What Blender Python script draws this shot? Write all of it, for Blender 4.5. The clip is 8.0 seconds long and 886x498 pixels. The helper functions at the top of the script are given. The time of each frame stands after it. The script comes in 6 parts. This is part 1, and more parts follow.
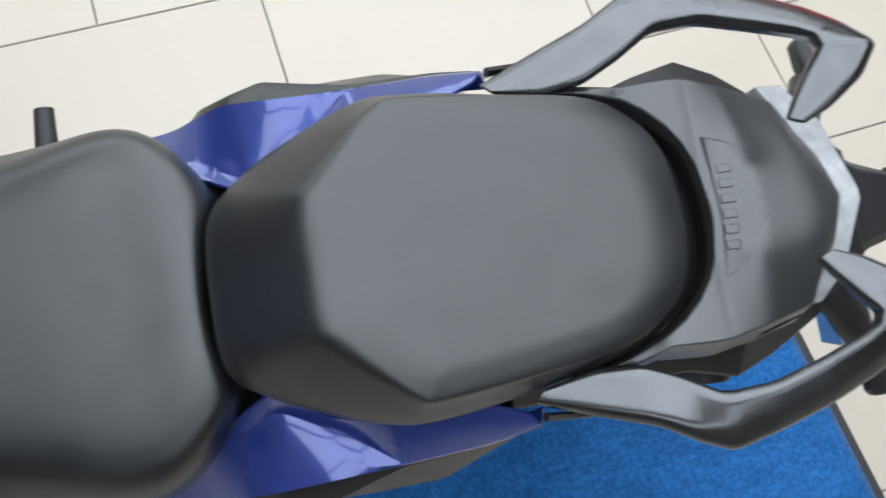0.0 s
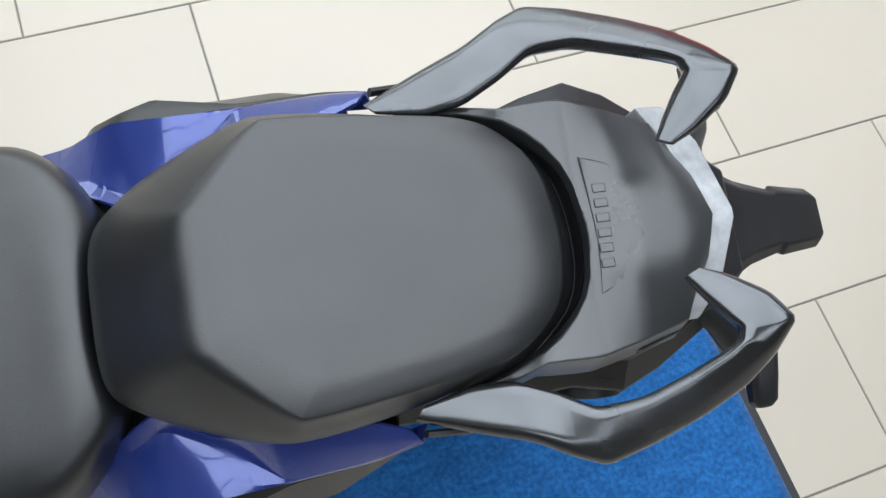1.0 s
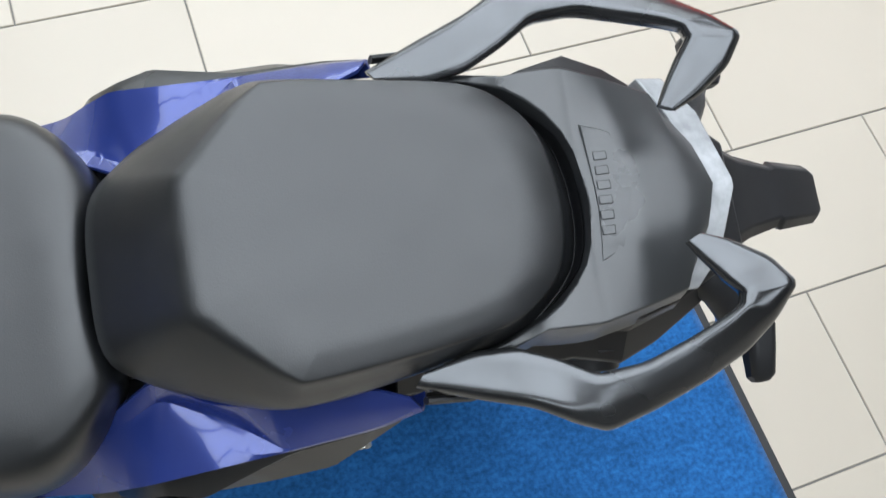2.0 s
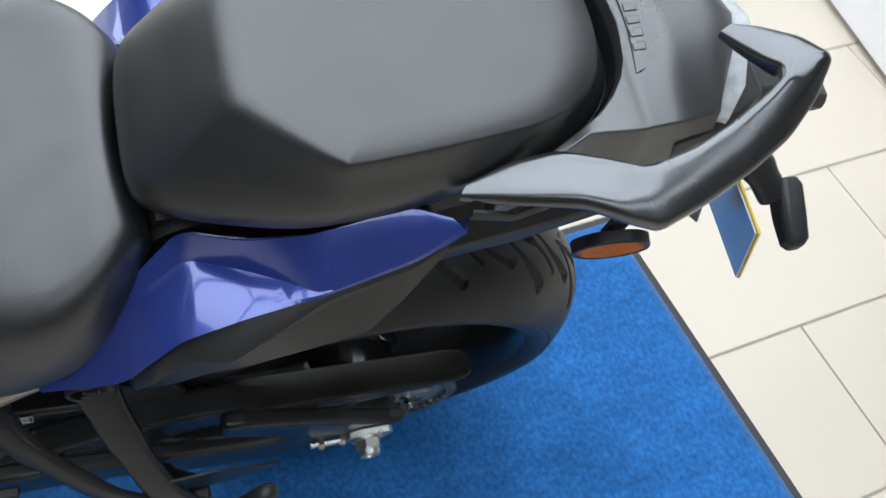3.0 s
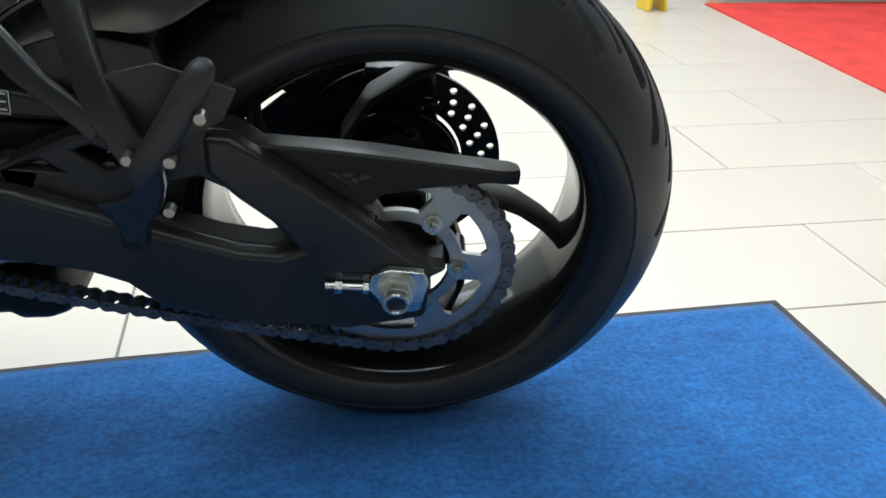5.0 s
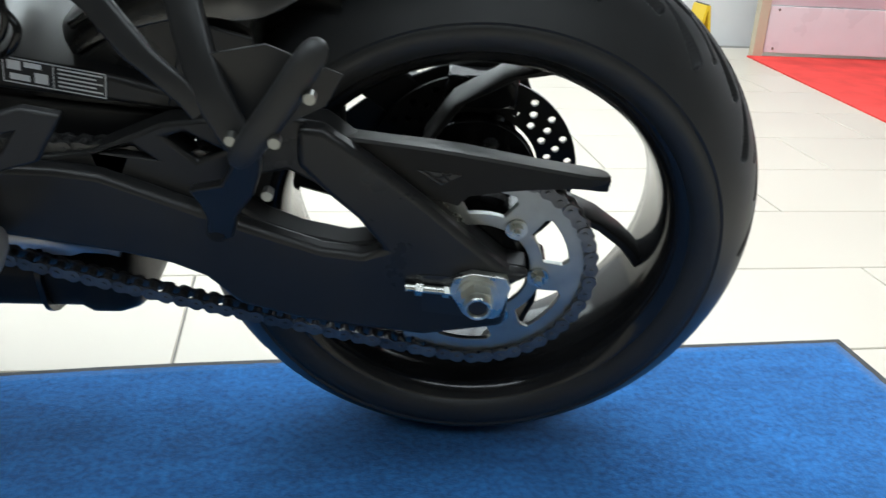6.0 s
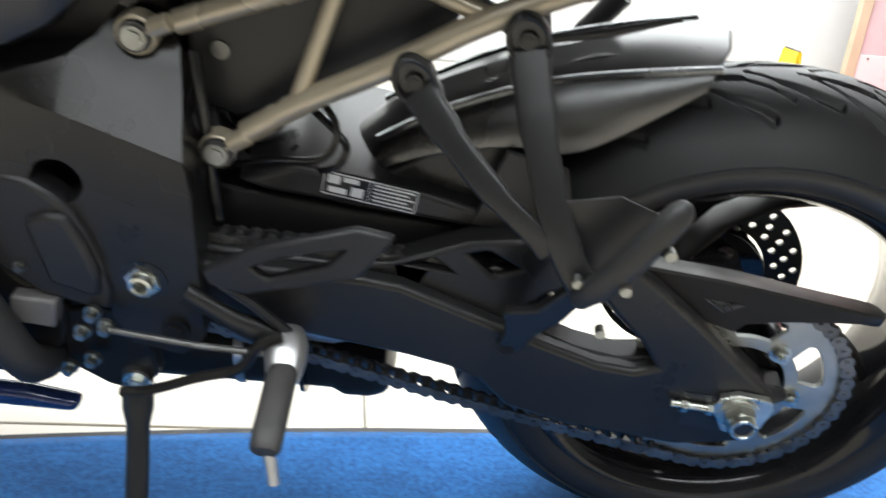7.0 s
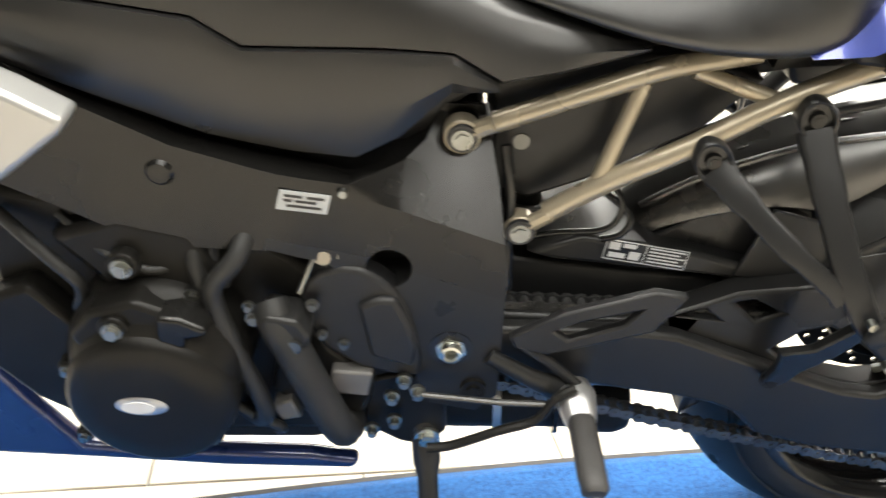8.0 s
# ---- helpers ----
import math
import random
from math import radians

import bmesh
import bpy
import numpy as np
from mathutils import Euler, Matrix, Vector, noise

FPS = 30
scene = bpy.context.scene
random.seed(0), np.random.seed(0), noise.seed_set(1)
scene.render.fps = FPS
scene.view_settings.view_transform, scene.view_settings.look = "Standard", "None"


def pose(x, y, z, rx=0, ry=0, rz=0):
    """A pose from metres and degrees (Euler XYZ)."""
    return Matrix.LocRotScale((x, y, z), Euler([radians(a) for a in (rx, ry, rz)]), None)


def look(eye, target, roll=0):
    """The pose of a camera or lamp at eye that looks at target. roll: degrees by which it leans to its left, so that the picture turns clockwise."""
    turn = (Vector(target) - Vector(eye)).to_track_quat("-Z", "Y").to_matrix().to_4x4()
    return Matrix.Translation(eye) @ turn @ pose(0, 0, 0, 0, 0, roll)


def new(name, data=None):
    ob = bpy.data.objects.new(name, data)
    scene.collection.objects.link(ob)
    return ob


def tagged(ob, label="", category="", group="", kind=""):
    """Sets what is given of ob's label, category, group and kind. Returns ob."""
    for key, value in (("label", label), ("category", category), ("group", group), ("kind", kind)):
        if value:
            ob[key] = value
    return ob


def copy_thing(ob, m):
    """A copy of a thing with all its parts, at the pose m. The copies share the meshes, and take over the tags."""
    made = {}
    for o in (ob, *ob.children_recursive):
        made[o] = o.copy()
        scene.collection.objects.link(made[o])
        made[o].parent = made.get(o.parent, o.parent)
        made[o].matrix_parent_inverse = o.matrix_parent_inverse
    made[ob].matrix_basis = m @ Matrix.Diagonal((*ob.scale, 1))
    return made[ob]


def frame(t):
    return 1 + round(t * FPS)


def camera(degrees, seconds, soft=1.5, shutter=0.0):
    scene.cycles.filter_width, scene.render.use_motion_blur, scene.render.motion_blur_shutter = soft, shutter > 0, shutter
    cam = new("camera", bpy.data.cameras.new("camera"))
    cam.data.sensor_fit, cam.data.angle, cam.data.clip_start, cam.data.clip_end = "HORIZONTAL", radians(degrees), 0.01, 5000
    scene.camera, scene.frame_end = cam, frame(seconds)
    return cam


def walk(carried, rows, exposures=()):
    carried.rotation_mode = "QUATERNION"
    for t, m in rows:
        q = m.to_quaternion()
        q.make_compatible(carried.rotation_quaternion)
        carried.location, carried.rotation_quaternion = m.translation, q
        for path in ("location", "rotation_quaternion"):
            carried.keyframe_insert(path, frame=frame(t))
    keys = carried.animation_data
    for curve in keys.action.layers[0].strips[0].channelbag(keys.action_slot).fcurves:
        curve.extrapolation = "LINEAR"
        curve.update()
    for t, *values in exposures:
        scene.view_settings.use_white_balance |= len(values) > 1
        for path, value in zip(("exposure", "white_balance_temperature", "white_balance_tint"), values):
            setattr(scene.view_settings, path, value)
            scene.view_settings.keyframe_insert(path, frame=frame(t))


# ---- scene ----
from mathutils import bvhtree

cam = camera(52.87, 8.0, soft=1.4, shutter=0.35)
PATH = [
    (0, (-0.1346, -0.3576, 1.4857), (0.0027, -0.0001, 0.562), 11.15),
    (0.5, (-0.0845, -0.3673, 1.4955), (0.0981, -0.0096, 0.5796), 16.57),
    (0.8, (-0.0807, -0.3673, 1.5016), (0.1015, -0.0065, 0.5869), 16.21),
    (1, (-0.0809, -0.3657, 1.4989), (0.1024, -0.0057, 0.5841), 16.51),
    (1.2, (-0.0826, -0.3612, 1.4963), (0.1046, -0.0066, 0.5803), 17.39),
    (2.3, (-0.1075, -0.431, 1.47), (0.1018, -0.0557, 0.567), 18.86),
    (2.5, (-0.1273, -0.4744, 1.4435), (0.1075, -0.0505, 0.5687), 17.83),
    (2.9, (-0.171, -0.5659, 1.3655), (0.0982, -0.0722, 0.5386), 15.75),
    (3, (-0.1781, -0.5893, 1.3437), (0.0899, -0.0573, 0.5406), 13.78),
    (3.5, (-0.1489, -0.7029, 1.2218), (0.0869, -0.0344, 0.5164), 10.00),
    (3.7, (-0.1095, -0.7521, 1.1638), (0.0749, -0.0335, 0.4932), 7.24),
    (4, (-0.0561, -0.8214, 1.0602), (0.0553, -0.0638, 0.4172), 4.08),
    (4.1, (-0.041, -0.8343, 1.0235), (0.0593, -0.0608, 0.3976), 3.61),
    (4.5, (-0.0102, -0.9145, 0.8728), (0.0001, -0.0526, 0.3657), -0.86),
    (4.7, (0.0018, -0.9385, 0.7932), (0.0516, -0.0577, 0.3223), 1.08),
    (5.8, (-0.0338, -0.9643, 0.6534), (-0.0009, -0.0395, 0.2742), 2.81),
    (6, (-0.0613, -0.9586, 0.6609), (-0.033, -0.0349, 0.2788), 3.27),
    (6.2, (-0.0967, -0.9523, 0.6735), (-0.0739, -0.0295, 0.2889), 3.90),
    (6.5, (-0.1594, -0.9359, 0.6945), (-0.1294, -0.0153, 0.3052), 5.15),
    (7, (-0.3332, -0.9508, 0.7613), (-0.3227, -0.0276, 0.3772), 6.35),
    (7.5, (-0.4732, -0.9999, 0.81), (-0.4828, -0.0664, 0.4515), 4.64),
    (7.6, (-0.5004, -1.01, 0.8144), (-0.5036, -0.0787, 0.4501), 4.43),
    (8, (-0.6387, -1.0299, 0.8304), (-0.617, -0.102, 0.4581), 2.41),
]
EXPOSURES = [(0, -0.27, 6500, 10), (2.5, -0.14, 6500, 10), (3.0, 0.03, 6500, 10), (3.6, 0.13, 6500, 10), (4.5, 0.08, 6480, 8), (6.2, 0.22, 6450, 5), (7.0, 1.0, 6950, 9), (7.5, 1.52, 7700, 11), (8, 1.55, 7950, 11)]
walk(cam, [(t, look(eye, target, roll)) for t, eye, target, roll in PATH], EXPOSURES)

# ---- light: a closed showroom with ceiling panels ----
world = bpy.data.worlds.new("world")
scene.world = world
world.use_nodes = True
world.node_tree.nodes["Background"].inputs[0].default_value = (0.9, 0.95, 1.0, 1)
world.node_tree.nodes["Background"].inputs[1].default_value = 2.5
ROOM_TURN = 7.9          # degrees from the motorcycle's length to the room's
CEILING = 3.0
PANEL_WATTS = 12.0
WINDOW_WATTS = 30.0
WINDOW = (-2.5, 3.0, 1.30, 2.75)     # the added, unseen window band in the north wall: x from, x to, z from, z to
LIGHT_SPOTS = [(x, y) for x in (-1.57, -0.35, 0.87) for y in (-0.12, 0.80, 1.72)] + [(x, y) for x in (-1.57, -0.35, 0.87) for y in (-1.04, -2.9)] + [(-0.35, 2.64), (0.87, 2.64), (2.09, 2.64), (2.09, 0.80)]


def room(x, y, z=0.0):
    a = radians(ROOM_TURN)
    return Vector((x * math.cos(a) - y * math.sin(a), x * math.sin(a) + y * math.cos(a), z))


for lx, ly in LIGHT_SPOTS:
    lamp = bpy.data.lights.new("ceiling_panel_light", "AREA")
    lamp.shape, lamp.size, lamp.size_y, lamp.energy = "RECTANGLE", 1.15, 0.85, PANEL_WATTS
    lamp.color = (0.90, 1.0, 1.10)
    lo = new("ceiling_panel_light", lamp)
    lo.matrix_world = Matrix.Translation(room(lx, ly, CEILING - 0.03)) @ Matrix.Rotation(radians(ROOM_TURN), 4, "Z")

# added fill light at the unseen window band, with no known source
fill_lamp = bpy.data.lights.new("added_window_fill", "AREA")
fill_lamp.shape, fill_lamp.size, fill_lamp.size_y, fill_lamp.energy = "RECTANGLE", WINDOW[1] - WINDOW[0] - 0.1, WINDOW[3] - WINDOW[2] - 0.1, WINDOW_WATTS
fill_lamp.color = (0.93, 1.0, 1.05)
fill_ob = new("added_window_fill", fill_lamp)
fill_ob.matrix_world = Matrix.Translation(room((WINDOW[0] + WINDOW[1]) / 2, 3.19, (WINDOW[2] + WINDOW[3]) / 2)) @ Matrix.Rotation(radians(ROOM_TURN), 4, "Z") @ Matrix.Rotation(radians(-90), 4, "X")


# ---- materials ----
def material(name, color, rough=0.5, metal=0.0, coat=0.0, grain=0.0, grain_scale=400.0, mottle=0.0, mottle_scale=6.0,
             rough_vary=0.08, spec=0.5, coat_rough=0.05, sheen=0.0, vary=0.0):
    m = bpy.data.materials.new(name)
    m.use_nodes = True
    nt = m.node_tree
    b = nt.nodes["Principled BSDF"]
    b.inputs["Metallic"].default_value = metal
    b.inputs["Specular IOR Level"].default_value = spec
    b.inputs["Coat Weight"].default_value = coat
    b.inputs["Coat Roughness"].default_value = coat_rough
    b.inputs["Sheen Weight"].default_value = sheen
    tc = nt.nodes.new("ShaderNodeTexCoord")
    big = nt.nodes.new("ShaderNodeTexNoise")
    big.inputs["Scale"].default_value, big.inputs["Detail"].default_value = mottle_scale, 6.0
    nt.links.new(tc.outputs["Object"], big.inputs["Vector"])
    ramp = nt.nodes.new("ShaderNodeMapRange")
    ramp.inputs[1].default_value, ramp.inputs[2].default_value = 0.3, 0.7
    ramp.inputs[3].default_value, ramp.inputs[4].default_value = 1.0 - mottle, 1.0 + mottle
    nt.links.new(big.outputs[0], ramp.inputs[0])
    mix = nt.nodes.new("ShaderNodeVectorMath")
    mix.operation = "SCALE"
    mix.inputs[0].default_value = color[:3]
    scale_out = ramp.outputs[0]
    if vary:
        info = nt.nodes.new("ShaderNodeObjectInfo")
        vr = nt.nodes.new("ShaderNodeMapRange")
        vr.inputs[3].default_value, vr.inputs[4].default_value = 1.0 - vary, 1.0 + vary
        nt.links.new(info.outputs["Random"], vr.inputs[0])
        mul = nt.nodes.new("ShaderNodeMath")
        mul.operation = "MULTIPLY"
        nt.links.new(ramp.outputs[0], mul.inputs[0])
        nt.links.new(vr.outputs[0], mul.inputs[1])
        scale_out = mul.outputs[0]
    nt.links.new(scale_out, mix.inputs["Scale"])
    nt.links.new(mix.outputs[0], b.inputs["Base Color"])
    rr = nt.nodes.new("ShaderNodeMapRange")
    rr.inputs[1].default_value, rr.inputs[2].default_value = 0.3, 0.7
    rr.inputs[3].default_value, rr.inputs[4].default_value = max(0.02, rough - rough_vary), min(1.0, rough + rough_vary)
    nt.links.new(big.outputs[0], rr.inputs[0])
    nt.links.new(rr.outputs[0], b.inputs["Roughness"])
    if grain:
        fine = nt.nodes.new("ShaderNodeTexNoise")
        fine.inputs["Scale"].default_value, fine.inputs["Detail"].default_value = grain_scale, 3.0
        nt.links.new(tc.outputs["Object"], fine.inputs["Vector"])
        bump = nt.nodes.new("ShaderNodeBump")
        bump.inputs["Strength"].default_value, bump.inputs["Distance"].default_value = grain, 0.001 if rough > 0.6 else 0.0003
        nt.links.new(fine.outputs[0], bump.inputs["Height"])
        nt.links.new(bump.outputs[0], b.inputs["Normal"])
    return m


VINYL = material("seat_vinyl", (0.0085, 0.0092, 0.0100), 0.38, grain=0.35, grain_scale=900, mottle=0.12, mottle_scale=30, rough_vary=0.05, spec=0.88)
GRAIN_PLASTIC = material("grained_plastic", (0.014, 0.014, 0.015), 0.44, grain=0.3, grain_scale=1400, mottle=0.12, mottle_scale=14, spec=0.4)
DECK_PLASTIC = material("tail_plastic", (0.034, 0.0355, 0.037), 0.34, grain=0.25, grain_scale=1600, mottle=0.12, mottle_scale=14, spec=1.0)
SATIN_BLACK = material("satin_black_paint", (0.0165, 0.0165, 0.0168), 0.34, grain=0.06, grain_scale=900, mottle=0.15, mottle_scale=10, spec=0.34)
HANDLE_PAINT = material("cast_handle_paint", (0.125, 0.128, 0.133), 0.23, metal=0.9, grain=0.1, grain_scale=1500, mottle=0.06, mottle_scale=10, spec=0.9)
GLOSS_BLACK = material("gloss_black_paint", (0.011, 0.011, 0.0115), 0.14, coat=0.15, rough_vary=0.03, mottle=0.1, spec=0.35)
FRAME_PAINT = material("frame_paint", (0.0115, 0.011, 0.0104), 0.25, metal=0.2, grain=0.1, grain_scale=1200, mottle=0.12, mottle_scale=8, spec=0.42)
GREY_PANEL = material("grey_panel_plastic", (0.0145, 0.0141, 0.0135), 0.34, grain=0.2, grain_scale=1500, mottle=0.1, mottle_scale=9, spec=0.55)
ENGINE_BLACK = material("engine_black_casting", (0.0118, 0.0112, 0.0102), 0.40, metal=0.1, grain=0.2, grain_scale=700, mottle=0.2, mottle_scale=15, spec=0.2)
BLUE_PAINT = material("blue_metallic_paint", (0.026, 0.048, 0.235), 0.22, metal=0.4, coat=1.0, coat_rough=0.03, mottle=0.05, grain=0.02, grain_scale=3000)
DARK_BLUE = material("dark_blue_paint", (0.012, 0.03, 0.12), 0.3, metal=0.2, coat=0.8, mottle=0.08)
HUGGER_PLASTIC = material("hugger_plastic", (0.13, 0.13, 0.129), 0.32, metal=0.9, grain=0.05, grain_scale=1500, mottle=0.1, mottle_scale=9, spec=0.9)
TYRE_RUBBER = material("tyre_rubber", (0.0145, 0.015, 0.0158), 0.47, grain=0.12, grain_scale=500, mottle=0.2, mottle_scale=12, spec=0.45)
SOFT_RUBBER = material("peg_rubber", (0.014, 0.014, 0.014), 0.55, grain=0.3, grain_scale=500, mottle=0.15)
ZINC = material("zinc_plated_steel", (0.29, 0.295, 0.275), 0.34, metal=1.0, grain=0.1, grain_scale=600, mottle=0.2, mottle_scale=40)
# lighter copy of ZINC, with the light falling on these parts in its colour
LIT_ZINC = material("lit_zinc_plate", (0.56, 0.57, 0.53), 0.30, metal=1.0, grain=0.1, grain_scale=600, mottle=0.2, mottle_scale=40)
SPROCKET_STEEL = material("sprocket_steel", (0.36, 0.37, 0.35), 0.34, metal=0.85, grain=0.1, grain_scale=500, mottle=0.15, mottle_scale=30)
CHAIN_STEEL = material("chain_steel", (0.135, 0.135, 0.135), 0.36, metal=0.8, mottle=0.25, mottle_scale=60, vary=0.25)
BRONZE = material("bronze_frame_paint", (0.36, 0.31, 0.23), 0.32, metal=0.45, coat=0.3, grain=0.08, grain_scale=900, mottle=0.08)
BARE_CASTING = material("bare_casting", (0.16, 0.155, 0.15), 0.5, metal=0.3, grain=0.3, grain_scale=600, mottle=0.15, mottle_scale=30)
DARK_STEEL = material("dark_plated_steel", (0.16, 0.16, 0.15), 0.34, metal=0.9, grain=0.1, grain_scale=600, mottle=0.2, mottle_scale=40)
WORN_RUBBER = material("dusty_peg_rubber", (0.034, 0.032, 0.031), 0.62, grain=0.4, grain_scale=500, mottle=0.2, mottle_scale=40)
ALUMINIUM = material("cast_aluminium", (0.5, 0.5, 0.5), 0.38, metal=0.85, grain=0.25, grain_scale=500, mottle=0.15, mottle_scale=30)
SILVER_PANEL = material("silver_panel_paint", (0.42, 0.42, 0.41), 0.3, metal=0.5, coat=0.4, mottle=0.06)
CLEAR_LENS = material("clear_lens_plastic", (0.46, 0.47, 0.48), 0.12, spec=0.8, coat=0.6, mottle=0.22, mottle_scale=70)
AMBER = material("amber_reflector", (0.85, 0.27, 0.012), 0.3, mottle=0.1, grain=0.5, grain_scale=1500, spec=0.4)
# darker copy of AMBER for the facets that turn from the light
AMBER_SHADED = material("shaded_amber_reflector", (0.42, 0.11, 0.005), 0.3, mottle=0.1, grain=0.5, grain_scale=1500, spec=0.4)
PLATE_YELLOW = material("plate_yellow", (0.8, 0.55, 0.03), 0.4, mottle=0.03)
PLATE_BACK = material("plate_back_acrylic", (0.42, 0.44, 0.45), 0.16, coat=0.5, mottle=0.04)
# black for labels and print, and for sheets that paint shade into recesses
LABEL_SHADE_BLACK = material("label_and_shade_black", (0.012, 0.012, 0.013), 0.3, mottle=0.1)
LABEL_WHITE = material("label_white_print", (0.7, 0.7, 0.7), 0.4, mottle=0.05)
MAT_BLUE = material("blue_carpet_pile", (0.018, 0.114, 0.32), 0.95, grain=1.0, grain_scale=420, mottle=0.3, mottle_scale=120, spec=0.05, sheen=0.2)


def trodden(m, scale, depth):
    """Broad brushed and trodden patches over a pile's fine mottling."""
    nt = m.node_tree
    b = nt.nodes["Principled BSDF"]
    link = b.inputs["Base Color"].links[0]
    source = link.from_socket
    tc = next(n for n in nt.nodes if n.type == "TEX_COORD")
    stretch = nt.nodes.new("ShaderNodeMapping")
    stretch.inputs["Scale"].default_value = (1.0, 2.2, 1.0)
    stretch.inputs["Rotation"].default_value = (0, 0, 0.6)
    nt.links.new(tc.outputs["Object"], stretch.inputs["Vector"])
    factor = None
    for sc, dp, distort in ((scale, depth, 1.5), (scale * 6, depth * 0.7, 0.6)):
        patch = nt.nodes.new("ShaderNodeTexNoise")
        patch.inputs["Scale"].default_value, patch.inputs["Detail"].default_value, patch.inputs["Distortion"].default_value = sc, 5.0, distort
        nt.links.new(stretch.outputs[0], patch.inputs["Vector"])
        span = nt.nodes.new("ShaderNodeMapRange")
        span.inputs[1].default_value, span.inputs[2].default_value = 0.3, 0.7
        span.inputs[3].default_value, span.inputs[4].default_value = 1.0 - dp, 1.0 + dp
        nt.links.new(patch.outputs[0], span.inputs[0])
        if factor is None:
            factor = span.outputs[0]
        else:
            both_scales = nt.nodes.new("ShaderNodeMath")
            both_scales.operation = "MULTIPLY"
            nt.links.new(factor, both_scales.inputs[0])
            nt.links.new(span.outputs[0], both_scales.inputs[1])
            factor = both_scales.outputs[0]
    tone = nt.nodes.new("ShaderNodeVectorMath")
    tone.operation = "SCALE"
    nt.links.new(source, tone.inputs[0])
    nt.links.new(factor, tone.inputs["Scale"])
    nt.links.new(tone.outputs[0], b.inputs["Base Color"])


trodden(MAT_BLUE, 5.0, 0.16)
MAT_RUBBER = material("mat_rubber", (0.035, 0.035, 0.036), 0.7, grain=0.3, grain_scale=300, mottle=0.15)
TILE = material("cream_floor_tile", (0.57, 0.507, 0.421), 0.3, grain=0.04, grain_scale=60, mottle=0.018, mottle_scale=2.2, vary=0.02, rough_vary=0.02)
GROUT = material("grout", (0.24, 0.23, 0.21), 0.9, grain=0.4, grain_scale=300, mottle=0.15, mottle_scale=20)
WALL_WHITE = material("white_wall_paint", (0.8, 0.8, 0.79), 0.6, grain=0.1, grain_scale=120, mottle=0.03)
# for the unseen south and west walls, grey to dim what black parts reflect
WALL_GREY = material("grey_wall_paint", (0.27, 0.262, 0.25), 0.7, grain=0.1, grain_scale=120, mottle=0.05)
CEILING_GREY = material("ceiling_board", (0.28, 0.285, 0.29), 0.8, grain=0.1, grain_scale=120, mottle=0.05)
WINDOW_GLASS = material("window_glass", (0.9, 0.95, 0.95), 0.02, mottle=0.01, rough_vary=0.01)
WINDOW_GLASS.node_tree.nodes["Principled BSDF"].inputs["Transmission Weight"].default_value = 1.0
RED_CARPET = material("red_carpet_pile", (0.72, 0.07, 0.06), 0.95, grain=1.0, grain_scale=300, mottle=0.15, mottle_scale=8, spec=0.1)
PINK_PANEL = material("pale_pink_panel", (0.66, 0.55, 0.58), 0.35, mottle=0.12, mottle_scale=3)
BOARD_WHITE = material("white_board_laminate", (0.82, 0.8, 0.82), 0.3, mottle=0.03)
TRIM_BEIGE = material("beige_trim", (0.6, 0.52, 0.38), 0.45, mottle=0.08)


# ---- mesh helpers ----
def V(p):
    return Vector(p)


def prism(poly, y0, y1, holes=()):
    """A plate in the x-z plane from y0 to y1, with holes through it."""
    bm = bmesh.new()
    edges = []
    for loop in (poly, *holes):
        vs = [bm.verts.new((x, y0, z)) for x, z in loop]
        edges += [bm.edges.new((vs[i], vs[(i + 1) % len(vs)])) for i in range(len(vs))]
    if holes:
        bmesh.ops.triangle_fill(bm, edges=edges, use_beauty=True)
    else:
        bm.faces.new(list(bm.verts))
    geo = bmesh.ops.extrude_face_region(bm, geom=list(bm.faces))
    bmesh.ops.translate(bm, vec=(0, y1 - y0, 0), verts=[g for g in geo["geom"] if isinstance(g, bmesh.types.BMVert)])
    bmesh.ops.recalc_face_normals(bm, faces=list(bm.faces))
    return bm


def loft(rings, cap=True, closed=True):
    bm = bmesh.new()
    rows = [[bm.verts.new(p) for p in ring] for ring in rings]
    n = len(rows[0])
    for a, b in zip(rows, rows[1:]):
        for i in range(n if closed else n - 1):
            j = (i + 1) % n
            bm.faces.new((a[i], a[j], b[j], b[i]))
    if cap and closed:
        bm.faces.new(rows[0])
        bm.faces.new(rows[-1])
    bmesh.ops.recalc_face_normals(bm, faces=list(bm.faces))
    return bm


def curve_points(pts, per=6, closed=False):
    """Points along a smooth curve through pts."""
    pts = [V(p) for p in pts]
    out, n = [], len(pts)
    last = n if closed else n - 1
    for i in range(last):
        p0 = pts[(i - 1) % n] if closed or i else pts[0]
        p1, p2 = pts[i], pts[(i + 1) % n]
        p3 = pts[(i + 2) % n] if closed or i + 2 < n else pts[-1]
        for k in range(per):
            t = k / per
            out.append(0.5 * ((2 * p1) + (p2 - p0) * t + (2 * p0 - 5 * p1 + 4 * p2 - p3) * t * t + (3 * p1 - p0 - 3 * p2 + p3) * t ** 3))
    if not closed:
        out.append(pts[-1])
    return out


def cut_corners(pts, times=2, share=0.25):
    """The same chain of points with its corners rounded off."""
    pts = [V(p) for p in pts]
    for _ in range(times):
        out = [pts[0]]
        for a, b in zip(pts, pts[1:]):
            out += [a.lerp(b, share), a.lerp(b, 1 - share)]
        pts = out + [pts[-1]]
    return pts


